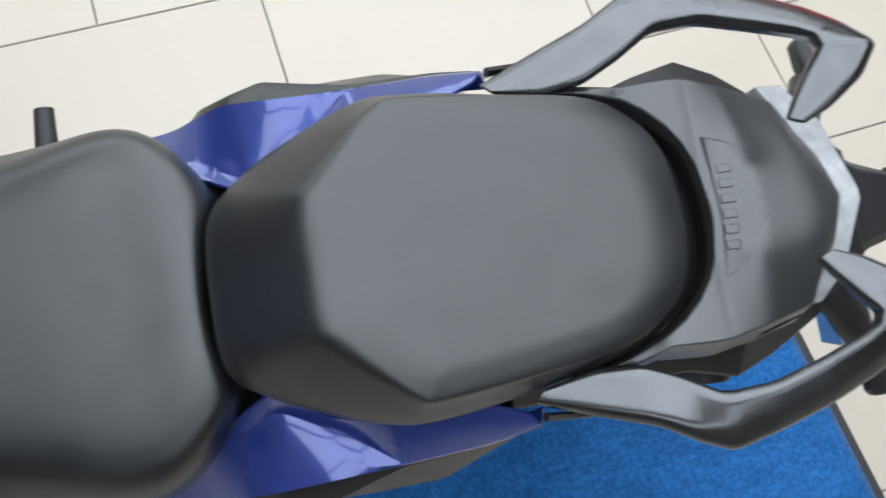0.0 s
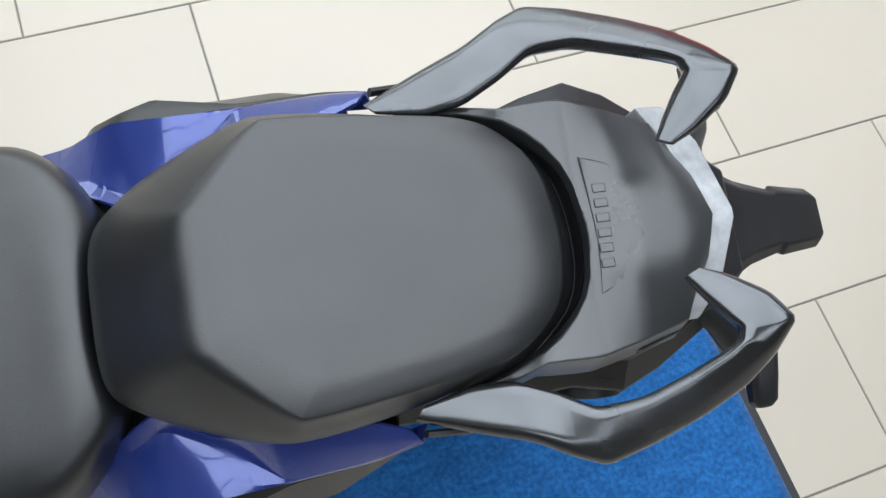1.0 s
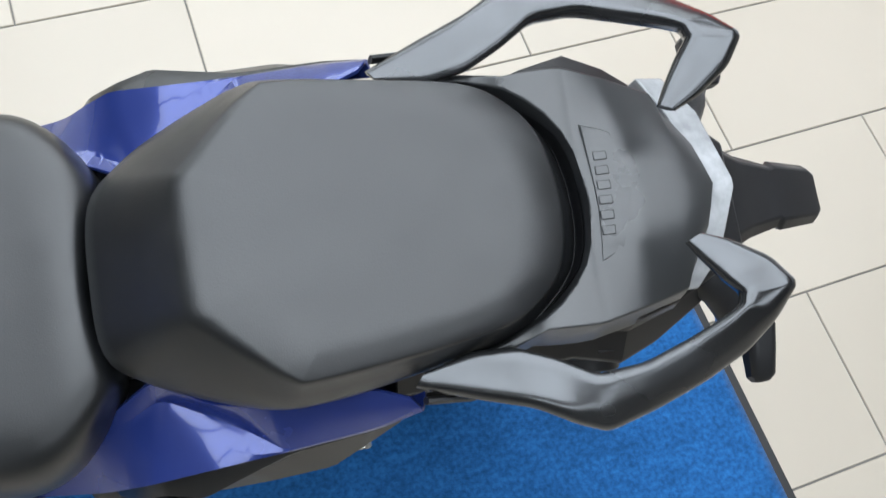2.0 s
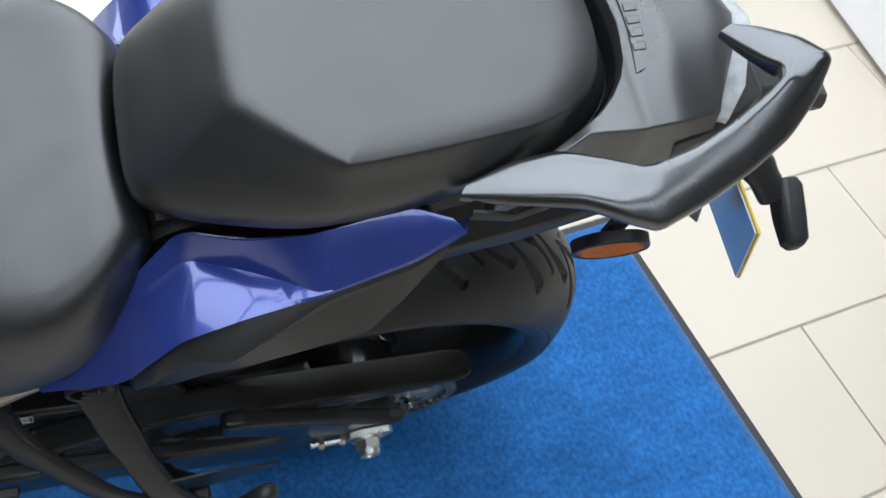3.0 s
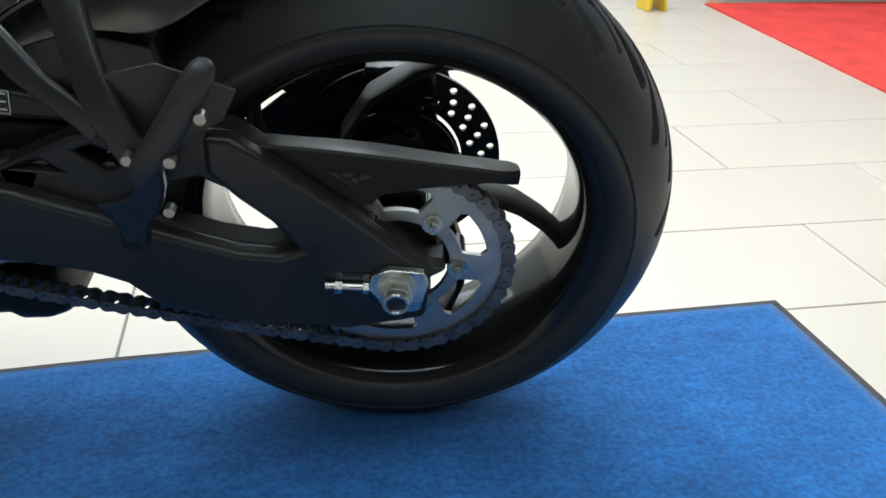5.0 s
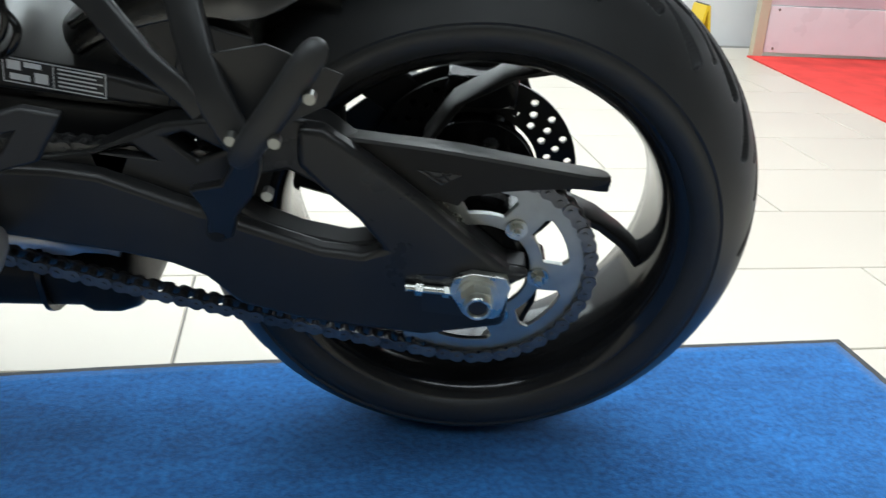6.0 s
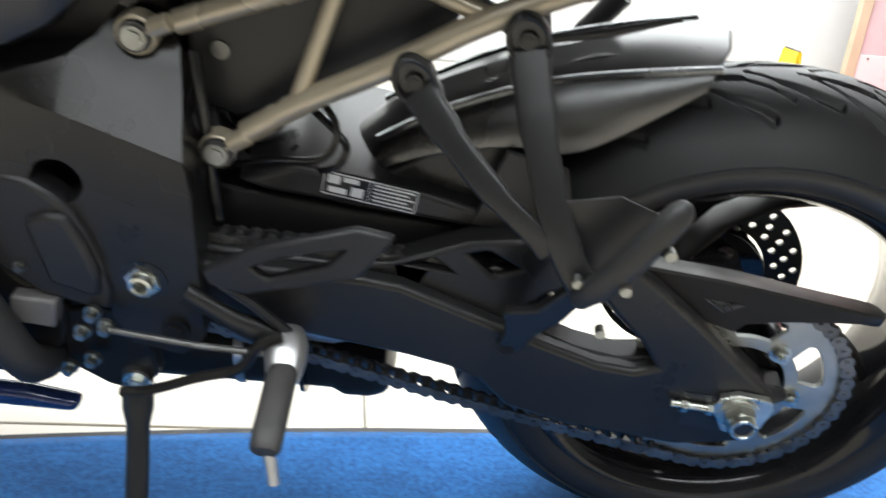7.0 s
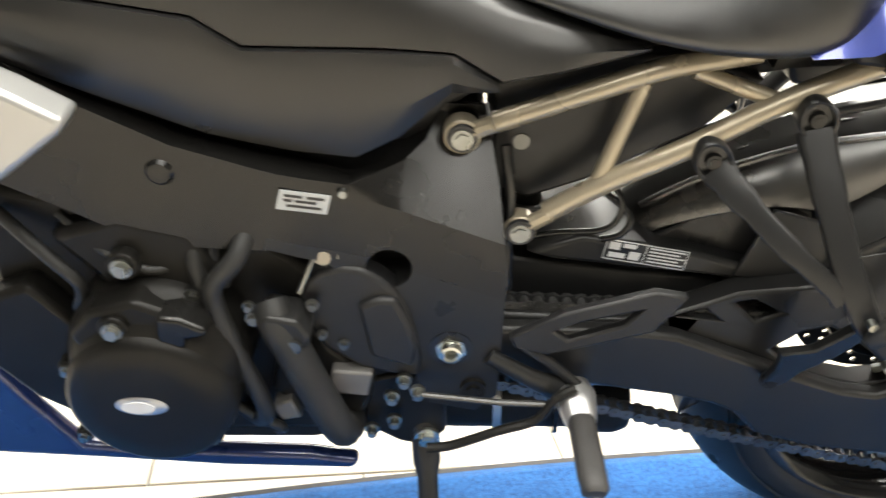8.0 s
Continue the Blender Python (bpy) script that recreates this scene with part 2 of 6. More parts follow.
def round_ring(ring, r):
    """A closed outline with each of its corners turned into a short arc of five points."""
    out, n = [], len(ring)
    for i, p in enumerate(ring):
        a, b = ring[i - 1] - p, ring[(i + 1) % n] - p
        a, b = p + a.normalized() * min(r, a.length * 0.42), p + b.normalized() * min(r, b.length * 0.42)
        out += [a, a * 0.5625 + p * 0.375 + b * 0.0625, (a + b) * 0.25 + p * 0.5, a * 0.0625 + p * 0.375 + b * 0.5625, b]
    return out


def sweep(pts, sizes, n=12, flat=1.0, up=(0, -1, 0), power=2.0):
    """A bar along pts; sizes: a radius, or one for each point; flat: its thickness along up against its width."""
    pts = [V(p) for p in pts]
    sizes = [sizes] * len(pts) if isinstance(sizes, (int, float)) else sizes
    rings = []
    for i, p in enumerate(pts):
        d = (pts[min(i + 1, len(pts) - 1)] - pts[max(i - 1, 0)]).normalized()
        side = d.cross(V(up)).normalized()
        top = side.cross(d).normalized()
        ring = []
        for k in range(n):
            a = 2 * math.pi * k / n + math.pi / n
            c, s = math.cos(a), math.sin(a)
            c = math.copysign(abs(c) ** (2 / power), c)
            s = math.copysign(abs(s) ** (2 / power), s)
            ring.append(p + (side * c + top * s * flat) * sizes[i])
        rings.append(ring)
    return loft(rings)


def revolve(profile, centre, n=96, axis="y", closed=False):
    """Turns (along, radius) pairs round an axis through centre."""
    bm = bmesh.new()
    rows = []
    for w, r in profile:
        row = []
        for k in range(n):
            a = 2 * math.pi * k / n
            c, s = r * math.cos(a), r * math.sin(a)
            p = {"y": (c, w, s), "x": (w, c, s), "z": (c, s, w)}[axis]
            row.append(bm.verts.new(V(centre) + V(p)))
        rows.append(row)
    pairs = list(zip(rows, rows[1:])) + ([(rows[-1], rows[0])] if closed else [])
    for a, b in pairs:
        for k in range(n):
            j = (k + 1) % n
            bm.faces.new((a[k], a[j], b[j], b[k]))
    if not closed:
        bm.faces.new(rows[0])
        bm.faces.new(rows[-1])
    bmesh.ops.recalc_face_normals(bm, faces=list(bm.faces))
    return bm


def rod(a, b, r, n=16, r2=None):
    a, b = V(a), V(b)
    d = (b - a).normalized()
    side = d.orthogonal().normalized()
    top = d.cross(side)
    ring = lambda p, q: [p + (side * math.cos(2 * math.pi * k / n) + top * math.sin(2 * math.pi * k / n)) * q for k in range(n)]
    return loft([ring(a, r), ring(b, r if r2 is None else r2)])


def box(lo, hi):
    bm = bmesh.new()
    bmesh.ops.create_cube(bm, size=1.0)
    for v in bm.verts:
        v.co = V([l + (c + 0.5) * (h - l) for l, h, c in zip(lo, hi, v.co)])
    return bm


def joined(*bms):
    out = bmesh.new()
    for b in bms:
        me = bpy.data.meshes.new("piece")
        b.to_mesh(me)
        b.free()
        out.from_mesh(me)
        bpy.data.meshes.remove(me)
    return out


def mirrored(bm):
    out = bm.copy()
    for v in out.verts:
        v.co.y = -v.co.y
    bmesh.ops.reverse_faces(out, faces=list(out.faces))
    return out


def moved(bm, m):
    bm.transform(m)
    return bm


def part(name, bm, mat, parent, label="", smooth=32, bevel=0.0, seg=2, sub=0, thick=0.0):
    me = bpy.data.meshes.new(name)
    bm.to_mesh(me)
    bm.free()
    me.materials.append(mat)
    for p in me.polygons:
        p.use_smooth = True
    me.set_sharp_from_angle(angle=radians(smooth))
    ob = new(name, me)
    if parent:
        ob.parent = parent
    if thick:
        mod = ob.modifiers.new("thickness", "SOLIDIFY")
        mod.thickness, mod.offset = thick, -1.0
    if sub:
        mod = ob.modifiers.new("smooth", "SUBSURF")
        mod.levels = mod.render_levels = sub
    if bevel:
        mod = ob.modifiers.new("edges", "BEVEL")
        mod.width, mod.segments, mod.limit_method, mod.angle_limit = bevel, seg, "ANGLE", radians(40)
        mod.harden_normals = False
    if label:
        ob["label"] = label
    return ob


def thing(name, label, category, place=None, group=""):
    ob = new(name)
    ob.empty_display_size = 0.1
    if place is not None:
        ob.matrix_world = place
    return tagged(ob, label, category, group)


def circle(cx, cz, r, n=24, start=0.0):
    return [(cx + r * math.cos(2 * math.pi * k / n + start), cz + r * math.sin(2 * math.pi * k / n + start)) for k in range(n)]


def hex_bolt(c, r, h, direction=(0, -1, 0), washer=True):
    """A hexagon-headed bolt that stands out from c along direction."""
    d = V(direction).normalized()
    c = V(c)
    parts = [rod(c, c + d * h, r, 6)]
    if washer:
        parts.append(rod(c - d * 0.001, c + d * h * 0.3, r * 1.45, 20))
    parts.append(rod(c + d * h * 0.98, c + d * (h * 1.12), r * 0.62, 14))
    return joined(*parts)


# ---- the room ----
def slab(name, corners, z0, z1, mat, label, category, kind="structure", bevel=0.0):
    bm = bmesh.new()
    lo = [bm.verts.new((p.x, p.y, z0)) for p in corners]
    hi = [bm.verts.new((p.x, p.y, z1)) for p in corners]
    bm.faces.new(lo)
    bm.faces.new(hi)
    for i in range(len(lo)):
        j = (i + 1) % len(lo)
        bm.faces.new((lo[i], lo[j], hi[j], hi[i]))
    bmesh.ops.recalc_face_normals(bm, faces=list(bm.faces))
    return tagged(part(name, bm, mat, None, bevel=bevel), label, category, kind=kind)


TILE_W, TILE_L = 0.3183, 0.6366
TILE_ORIGIN = (0.9003, 0.012)
RX0, RX1, RY0, RY1 = -6.4, 6.0, -6.6, 3.15


def rect(x0, x1, y0, y1):
    return [room(x0, y0), room(x1, y0), room(x1, y1), room(x0, y1)]


floor = slab("floor", rect(RX0, RX1, RY0, RY1), -0.12, -0.004, GROUT, "grey grouted showroom floor under cream porcelain tiles", "floor")
turn = Matrix.Rotation(radians(ROOM_TURN), 4, "Z")
wx0, wx1, wz0, wz1 = WINDOW
north = joined(box((RX0, RY1, -0.12), (RX1, RY1 + 0.12, wz0)), box((RX0, RY1, wz1), (RX1, RY1 + 0.12, CEILING)), box((RX0, RY1, wz0), (wx0, RY1 + 0.12, wz1)), box((wx1, RY1, wz0), (RX1, RY1 + 0.12, wz1)))
tagged(part("wall_north", moved(north, turn), WALL_WHITE, None), "plain white painted showroom wall with an added window band", "wall", kind="structure")
# window band out of view, added to go with the fill light
win = new("window_1")
win.matrix_world = turn
tagged(win, "added unseen window band with slim white mullions", "window", kind="structure")
part("window_frame", joined(box((wx0, RY1 + 0.05, wz0), (wx1, RY1 + 0.10, wz0 + 0.05)), box((wx0, RY1 + 0.05, wz1 - 0.05), (wx1, RY1 + 0.10, wz1))), BOARD_WHITE, win, bevel=0.002)
for k in range(6):
    mx = wx0 + 0.025 + (wx1 - wx0 - 0.05) * k / 5
    part("mullion", box((mx - 0.025, RY1 + 0.055, wz0 + 0.05), (mx + 0.025, RY1 + 0.095, wz1 - 0.05)), BOARD_WHITE, win)
for k in range(5):
    mx = wx0 + 0.025 + (wx1 - wx0 - 0.05) * k / 5
    pane = part("pane", box((mx + 0.026, RY1 + 0.072, wz0 + 0.051), (mx + (wx1 - wx0 - 0.05) / 5 - 0.026, RY1 + 0.078, wz1 - 0.051)), WINDOW_GLASS, win)
    pane.visible_shadow = False
# south and west walls are unseen, added to close the room and tone reflections
slab("unseen_wall_south", rect(RX0, RX1, RY0 - 0.12, RY0), -0.12, CEILING, WALL_GREY, "added unseen mid grey wall that tones the reflections", "wall")
slab("wall_east", rect(RX1, RX1 + 0.12, RY0, RY1), -0.12, CEILING, WALL_WHITE, "plain white painted showroom wall", "wall")
slab("unseen_wall_west", rect(RX0 - 0.12, RX0, RY0, RY1), -0.12, CEILING, WALL_GREY, "added unseen mid grey wall that tones the reflections", "wall")
slab("ceiling", rect(RX0 - 0.12, RX1 + 0.12, RY0 - 0.12, RY1 + 0.12), CEILING, CEILING + 0.1, CEILING_GREY, "flat grey showroom ceiling", "ceiling")


def floor_tiles():
    gap = 0.0035
    bm = bmesh.new()
    w, l, c = TILE_W - gap, TILE_L - gap, 0.0015
    lo = [bm.verts.new((x * l / 2, y * w / 2, -0.01)) for x, y in ((-1, -1), (1, -1), (1, 1), (-1, 1))]
    mid = [bm.verts.new((x * l / 2, y * w / 2, -c)) for x, y in ((-1, -1), (1, -1), (1, 1), (-1, 1))]
    hi = [bm.verts.new((x * (l / 2 - c), y * (w / 2 - c), 0)) for x, y in ((-1, -1), (1, -1), (1, 1), (-1, 1))]
    bm.faces.new(hi)
    for a, b in ((lo, mid), (mid, hi)):
        for i in range(4):
            j = (i + 1) % 4
            bm.faces.new((a[i], a[j], b[j], b[i]))
    me = bpy.data.meshes.new("tile")
    bm.to_mesh(me)
    bm.free()
    me.materials.append(TILE)
    turn = Matrix.Rotation(radians(ROOM_TURN), 4, "Z")
    a = radians(ROOM_TURN)
    o = (TILE_ORIGIN[0] * math.cos(a) + TILE_ORIGIN[1] * math.sin(a), -TILE_ORIGIN[0] * math.sin(a) + TILE_ORIGIN[1] * math.cos(a))
    verts, faces = [], []
    for row in range(-24, 12):
        y = o[1] + (row + 0.5) * TILE_W
        if not RY0 < y < RY1 - TILE_W * 0.1:
            continue
        for col in range(-12, 10):
            # joints of odd rows stand half a tile on from those of even rows
            x = o[0] + (col + 0.5) * TILE_L + (0 if row % 2 else TILE_L / 2)
            if not RX0 < x < RX1:
                continue
            m = Matrix.Translation(room(x, y)) @ turn
            if -3.3 < x < 3.3 and -1.9 < y:
                ob = new("tile", me)
                ob.parent = floor
                ob.matrix_world = m
            else:
                first = len(verts)
                verts += [m @ v.co for v in me.vertices]
                faces += [[first + i for i in p.vertices] for p in me.polygons]
    rest = bpy.data.meshes.new("tile_field")
    rest.from_pydata(verts, [], faces)
    rest.materials.append(TILE)
    field = new("tile_field", rest)
    field.parent = floor
    tagged(field, kind="stuff")


def floor_mat():
    corner, a = V((0.632, 0.323, 0)), radians(9.0)
    place = Matrix.Translation(corner) @ Matrix.Rotation(a, 4, "Z")
    mat = thing("floor_mat", "bright blue carpet mat with dark rubber edging under the motorcycle", "mat", place)
    L, W, e = 2.6, 0.70, 0.017

    def bowed(bm):
        for v in bm.verts:
            v.co.y -= 0.026 * max(0.0, (-v.co.x - 1.0) / 0.5) ** 1.6 * (1 + v.co.y / W)
        return bm

    bm = bmesh.new()
    nx, ny = 130, 40
    grid = [[bm.verts.new((-e - (L - 2 * e) * i / nx, -e - (W - 2 * e) * j / ny,
                           0.0075 + 0.0012 * noise.noise(V((i * 0.9, j * 0.9, 0))) + 0.0006 * noise.noise(V((i * 0.13, j * 0.13, 3)))))
             for j in range(ny + 1)] for i in range(nx + 1)]
    for i in range(nx):
        for j in range(ny):
            bm.faces.new((grid[i][j], grid[i + 1][j], grid[i + 1][j + 1], grid[i][j + 1]))
    bmesh.ops.recalc_face_normals(bm, faces=list(bm.faces))
    if bm.faces[0].normal.z < 0:
        bmesh.ops.reverse_faces(bm, faces=list(bm.faces))
    bowed(bm)
    part("carpet_face", bm, MAT_BLUE, mat, "bright blue cut pile", smooth=180, thick=0.006)
    for k, (lo, hi) in enumerate((((-L, -e, 0.0), (0, 0, 0.004)), ((-L, -W, 0), (0, -W + e, 0.004)),
                                  ((-e, -W + e, 0), (0, -e, 0.004)), ((-L, -W + e, 0), (-L + e, -e, 0.004)))):
        edge = box(lo, hi)
        long_edges = [e for e in edge.edges if abs(e.verts[0].co.x - e.verts[1].co.x) > 1.0]
        if long_edges:
            bmesh.ops.subdivide_edges(edge, edges=long_edges, cuts=24)
        part("border", bowed(edge), MAT_RUBBER, mat, "dark grey rubber edging", bevel=0.0015)


def ceiling_lights():
    first = None
    for lx, ly in LIGHT_SPOTS:
        m = Matrix.Translation(room(lx, ly, CEILING)) @ Matrix.Rotation(radians(ROOM_TURN), 4, "Z")
        if first:
            copy_thing(first, m)
            continue
        first = thing("ceiling_light", "white rectangular ceiling panel light, switched on", "ceiling light", m, "ceiling panel lights")
        fr = joined(box((-0.62, -0.47, -0.025), (0.62, -0.445, 0)), box((-0.62, 0.445, -0.025), (0.62, 0.47, 0)),
                    box((-0.62, -0.445, -0.025), (-0.595, 0.445, 0)), box((0.595, -0.445, -0.025), (0.62, 0.445, 0)))
        part("light_frame", fr, WALL_WHITE, first)
        part("diffuser", box((-0.595, -0.445, -0.02), (0.595, 0.445, -0.004)), BOARD_WHITE, first)


def far_corner():
    red = slab("red_carpet", [V((1.51, 1.17, 0)), V((3.3, 1.35, 0)), V((3.0, 3.25, 0)), V((1.375, 3.06, 0))], 0.0, 0.006, RED_CARPET,
               "red display carpet lying on the cream tiles", "carpet", kind="structure")
    board = thing("display_board", "white display board with pale pink upper panel behind red carpet", "display board",
                  Matrix.Translation((1.40, 3.07, 0)) @ Matrix.Rotation(radians(3), 4, "Z"))
    part("lower_board", box((0.05, 0, 0.022), (1.75, 0.02, 0.226)), BOARD_WHITE, board, "glossy white lower board", bevel=0.002)
    part("upper_panel", box((0.05, 0.006, 0.23), (1.75, 0.024, 1.6)), PINK_PANEL, board, "pale pink upper panel")
    part("post", box((0.0, -0.01, 0), (0.045, 0.04, 1.65)), TRIM_BEIGE, board, "beige corner post", bevel=0.003)
    for sx in (0.09, 0.85, 1.65):
        for sz in (0.04, 0.21):
            part("screw", rod((sx, -0.002, sz), (sx, 0.002, sz), 0.006, 10), ZINC, board)
    screen = thing("partition_screen", "white upright partition panel on a slim post, beside the red carpet", "partition",
                   Matrix.Translation((1.44, 1.10, 0)) @ Matrix.Rotation(radians(-1), 4, "Z"))
    part("panel", box((0.03, -0.9, 0.02), (0.055, -0.035, 1.3)), BOARD_WHITE, screen, "glossy white panel", bevel=0.002)
    part("post", box((0.0, -0.03, 0), (0.05, 0.0, 1.35)), WALL_WHITE, screen, "slim white post", bevel=0.003)


def floor_sign():
    sign = thing("floor_sign", "small yellow folding floor sign standing by the white wall", "sign", Matrix.Translation((1.10, 2.93, 0.0)) @ Matrix.Rotation(radians(12), 4, "Z"))
    for s in (-1, 1):
        bm = box((-0.006, -0.06, 0.0), (0.006, 0.06, 0.235))
        bm.transform(Matrix.Translation((s * 0.04, 0, 0.001)) @ Matrix.Rotation(radians(-9 * s), 4, "Y"))
        part("board", bm, PLATE_YELLOW, sign, "bright yellow board", bevel=0.002)
    part("hinge", rod((0, -0.055, 0.232), (0, 0.055, 0.232), 0.006, 14), LABEL_SHADE_BLACK, sign, "black hinge")


floor_sign()
floor_mat()
ceiling_lights()
far_corner()

# ---- the motorcycle, leaning on its side stand; x to its tail, y to its right, z up ----
LEAN_LEFT = 13.48
WHEEL = V((0, 0, 0.315))
bike = thing("motorcycle", "blue and black motorcycle leaning on its side stand", "motorcycle",
             Matrix.Translation((0, 0.0, 0.3163)) @ Matrix.Rotation(radians(LEAN_LEFT), 4, "X") @ Matrix.Translation((0, 0, -0.315)))


def off_side(bm):
    """The right half of the seat and tail stands a little further out than the left."""
    for v in bm.verts:
        s = min(1.0, max(0.0, v.co.y / 0.08)) * min(1.0, max(0.15, (0.27 - v.co.x) / 0.13)) * min(1.0, max(0.0, (v.co.z - 0.66) / 0.1))
        v.co.y += 0.0125 * s
    return bm


def both(name, bm, mat, label="", **kw):
    """A part on the left of the motorcycle and its mirror image on the right."""
    other = off_side(mirrored(bm))
    return part(name, bm, mat, bike, label, **kw), part(name, other, mat, bike, label, **kw)


def tyre_mesh():
    """The tyre with its grooves sunk into the tread."""
    n_s, n_w = 1500, 112
    half, crown = 0.089, 0.315
    w = np.linspace(-half, half, n_w)
    s = np.linspace(0, 2 * math.pi, n_s, endpoint=False)
    S, W = np.meshgrid(s, w, indexing="ij")
    depth = np.zeros_like(S)
    pitch = 2 * math.pi / 15
    # grooves as chains of (distance along the tread, distance from its middle, half width)
    grooves = [
        [(0.000, 0.006, 0.0010), (0.012, 0.008, 0.0022), (0.058, 0.013, 0.0046), (0.074, 0.0165, 0.0040), (0.079, 0.020, 0.0011), (0.100, 0.030, 0.0011), (0.118, 0.041, 0.0012), (0.121, 0.043, 0.0024)],
        [(0.082, 0.005, 0.0025), (0.085, 0.007, 0.0009), (0.106, 0.019, 0.0010), (0.112, 0.023, 0.0028), (0.150, 0.038, 0.0054), (0.168, 0.043, 0.0056)],
        [(0.0136, 0.012, 0.0025), (0.017, 0.014, 0.0009), (0.045, 0.030, 0.0010), (0.064, 0.042, 0.0030), (0.090, 0.056, 0.0056), (0.099, 0.061, 0.0054)],
    ]
    for side, shift in ((-1, 0.0), (1, 0.5)):
        u0 = ((S / pitch - shift) % 1.0) * pitch * crown
        for chain in grooves:
            for (a0, b0, r0), (a1, b1, r1) in zip(chain, chain[1:]):
                for turn in (-1, 0, 1):
                    u = u0 - turn * pitch * crown
                    dx, dy = a1 - a0, b1 - b0
                    t = np.clip(((u - a0) * dx + (W * side - b0) * dy) / (dx * dx + dy * dy), 0, 1)
                    d = np.hypot(u - a0 - t * dx, W * side - b0 - t * dy) - (r0 + (r1 - r0) * t)
                    depth = np.maximum(depth, 0.0070 * np.clip(0.5 - d / 0.0013, 0, 1))
    R = crown - 0.053 * (0.82 * (np.abs(W) / half) ** 2 + 0.18 * (np.abs(W) / half) ** 4) - depth
    verts = []
    ang = math.pi / 2 - S
    verts = np.stack([R * np.cos(ang), W, R * np.sin(ang) + WHEEL.z], -1).reshape(-1, 3)
    # side walls and bead
    wall = [(0.0915, 0.2585), (0.0902, 0.2555), (0.0925, 0.2525), (0.0925, 0.246), (0.0895, 0.236), (0.0845, 0.2290), (0.0800, 0.2255), (0.0740, 0.2215), (0.070, 0.215)]
    rows = []
    for sign in (-1, 1):
        for ww, rr in wall:
            a = math.pi / 2 - s
            rows.append(np.stack([rr * np.cos(a), np.full_like(a, sign * ww), rr * np.sin(a) + WHEEL.z], -1))
    allv = np.concatenate([verts] + rows)
    base = n_s * n_w
    k, j = np.arange(n_s), None
    nxt = (k + 1) % n_s
    faces = []
    for c in range(n_w - 1):
        faces.append(np.stack([k * n_w + c, nxt * n_w + c, nxt * n_w + c + 1, k * n_w + c + 1], -1))
    m = len(wall)
    for side in range(2):
        first = k * n_w + (0 if side == 0 else n_w - 1)
        firstn = nxt * n_w + (0 if side == 0 else n_w - 1)
        for q in range(m):
            b = base + (side * m + q) * n_s
            cur, curn = b + k, b + nxt
            quad = np.stack([first, cur, curn, firstn], -1) if side == 0 else np.stack([first, firstn, curn, cur], -1)
            faces.append(quad)
            first, firstn = cur, curn
    me = bpy.data.meshes.new("tyre")
    me.from_pydata(allv.tolist(), [], np.concatenate(faces).tolist())
    me.validate()
    bm = bmesh.new()
    bm.from_mesh(me)
    bpy.data.meshes.remove(me)
    bmesh.ops.recalc_face_normals(bm, faces=list(bm.faces))
    return bm


SPOKE_ANGLES = (-16.0, 62.0, 137.0, 208.0, 279.0)
SPROCKET_Y = -0.112


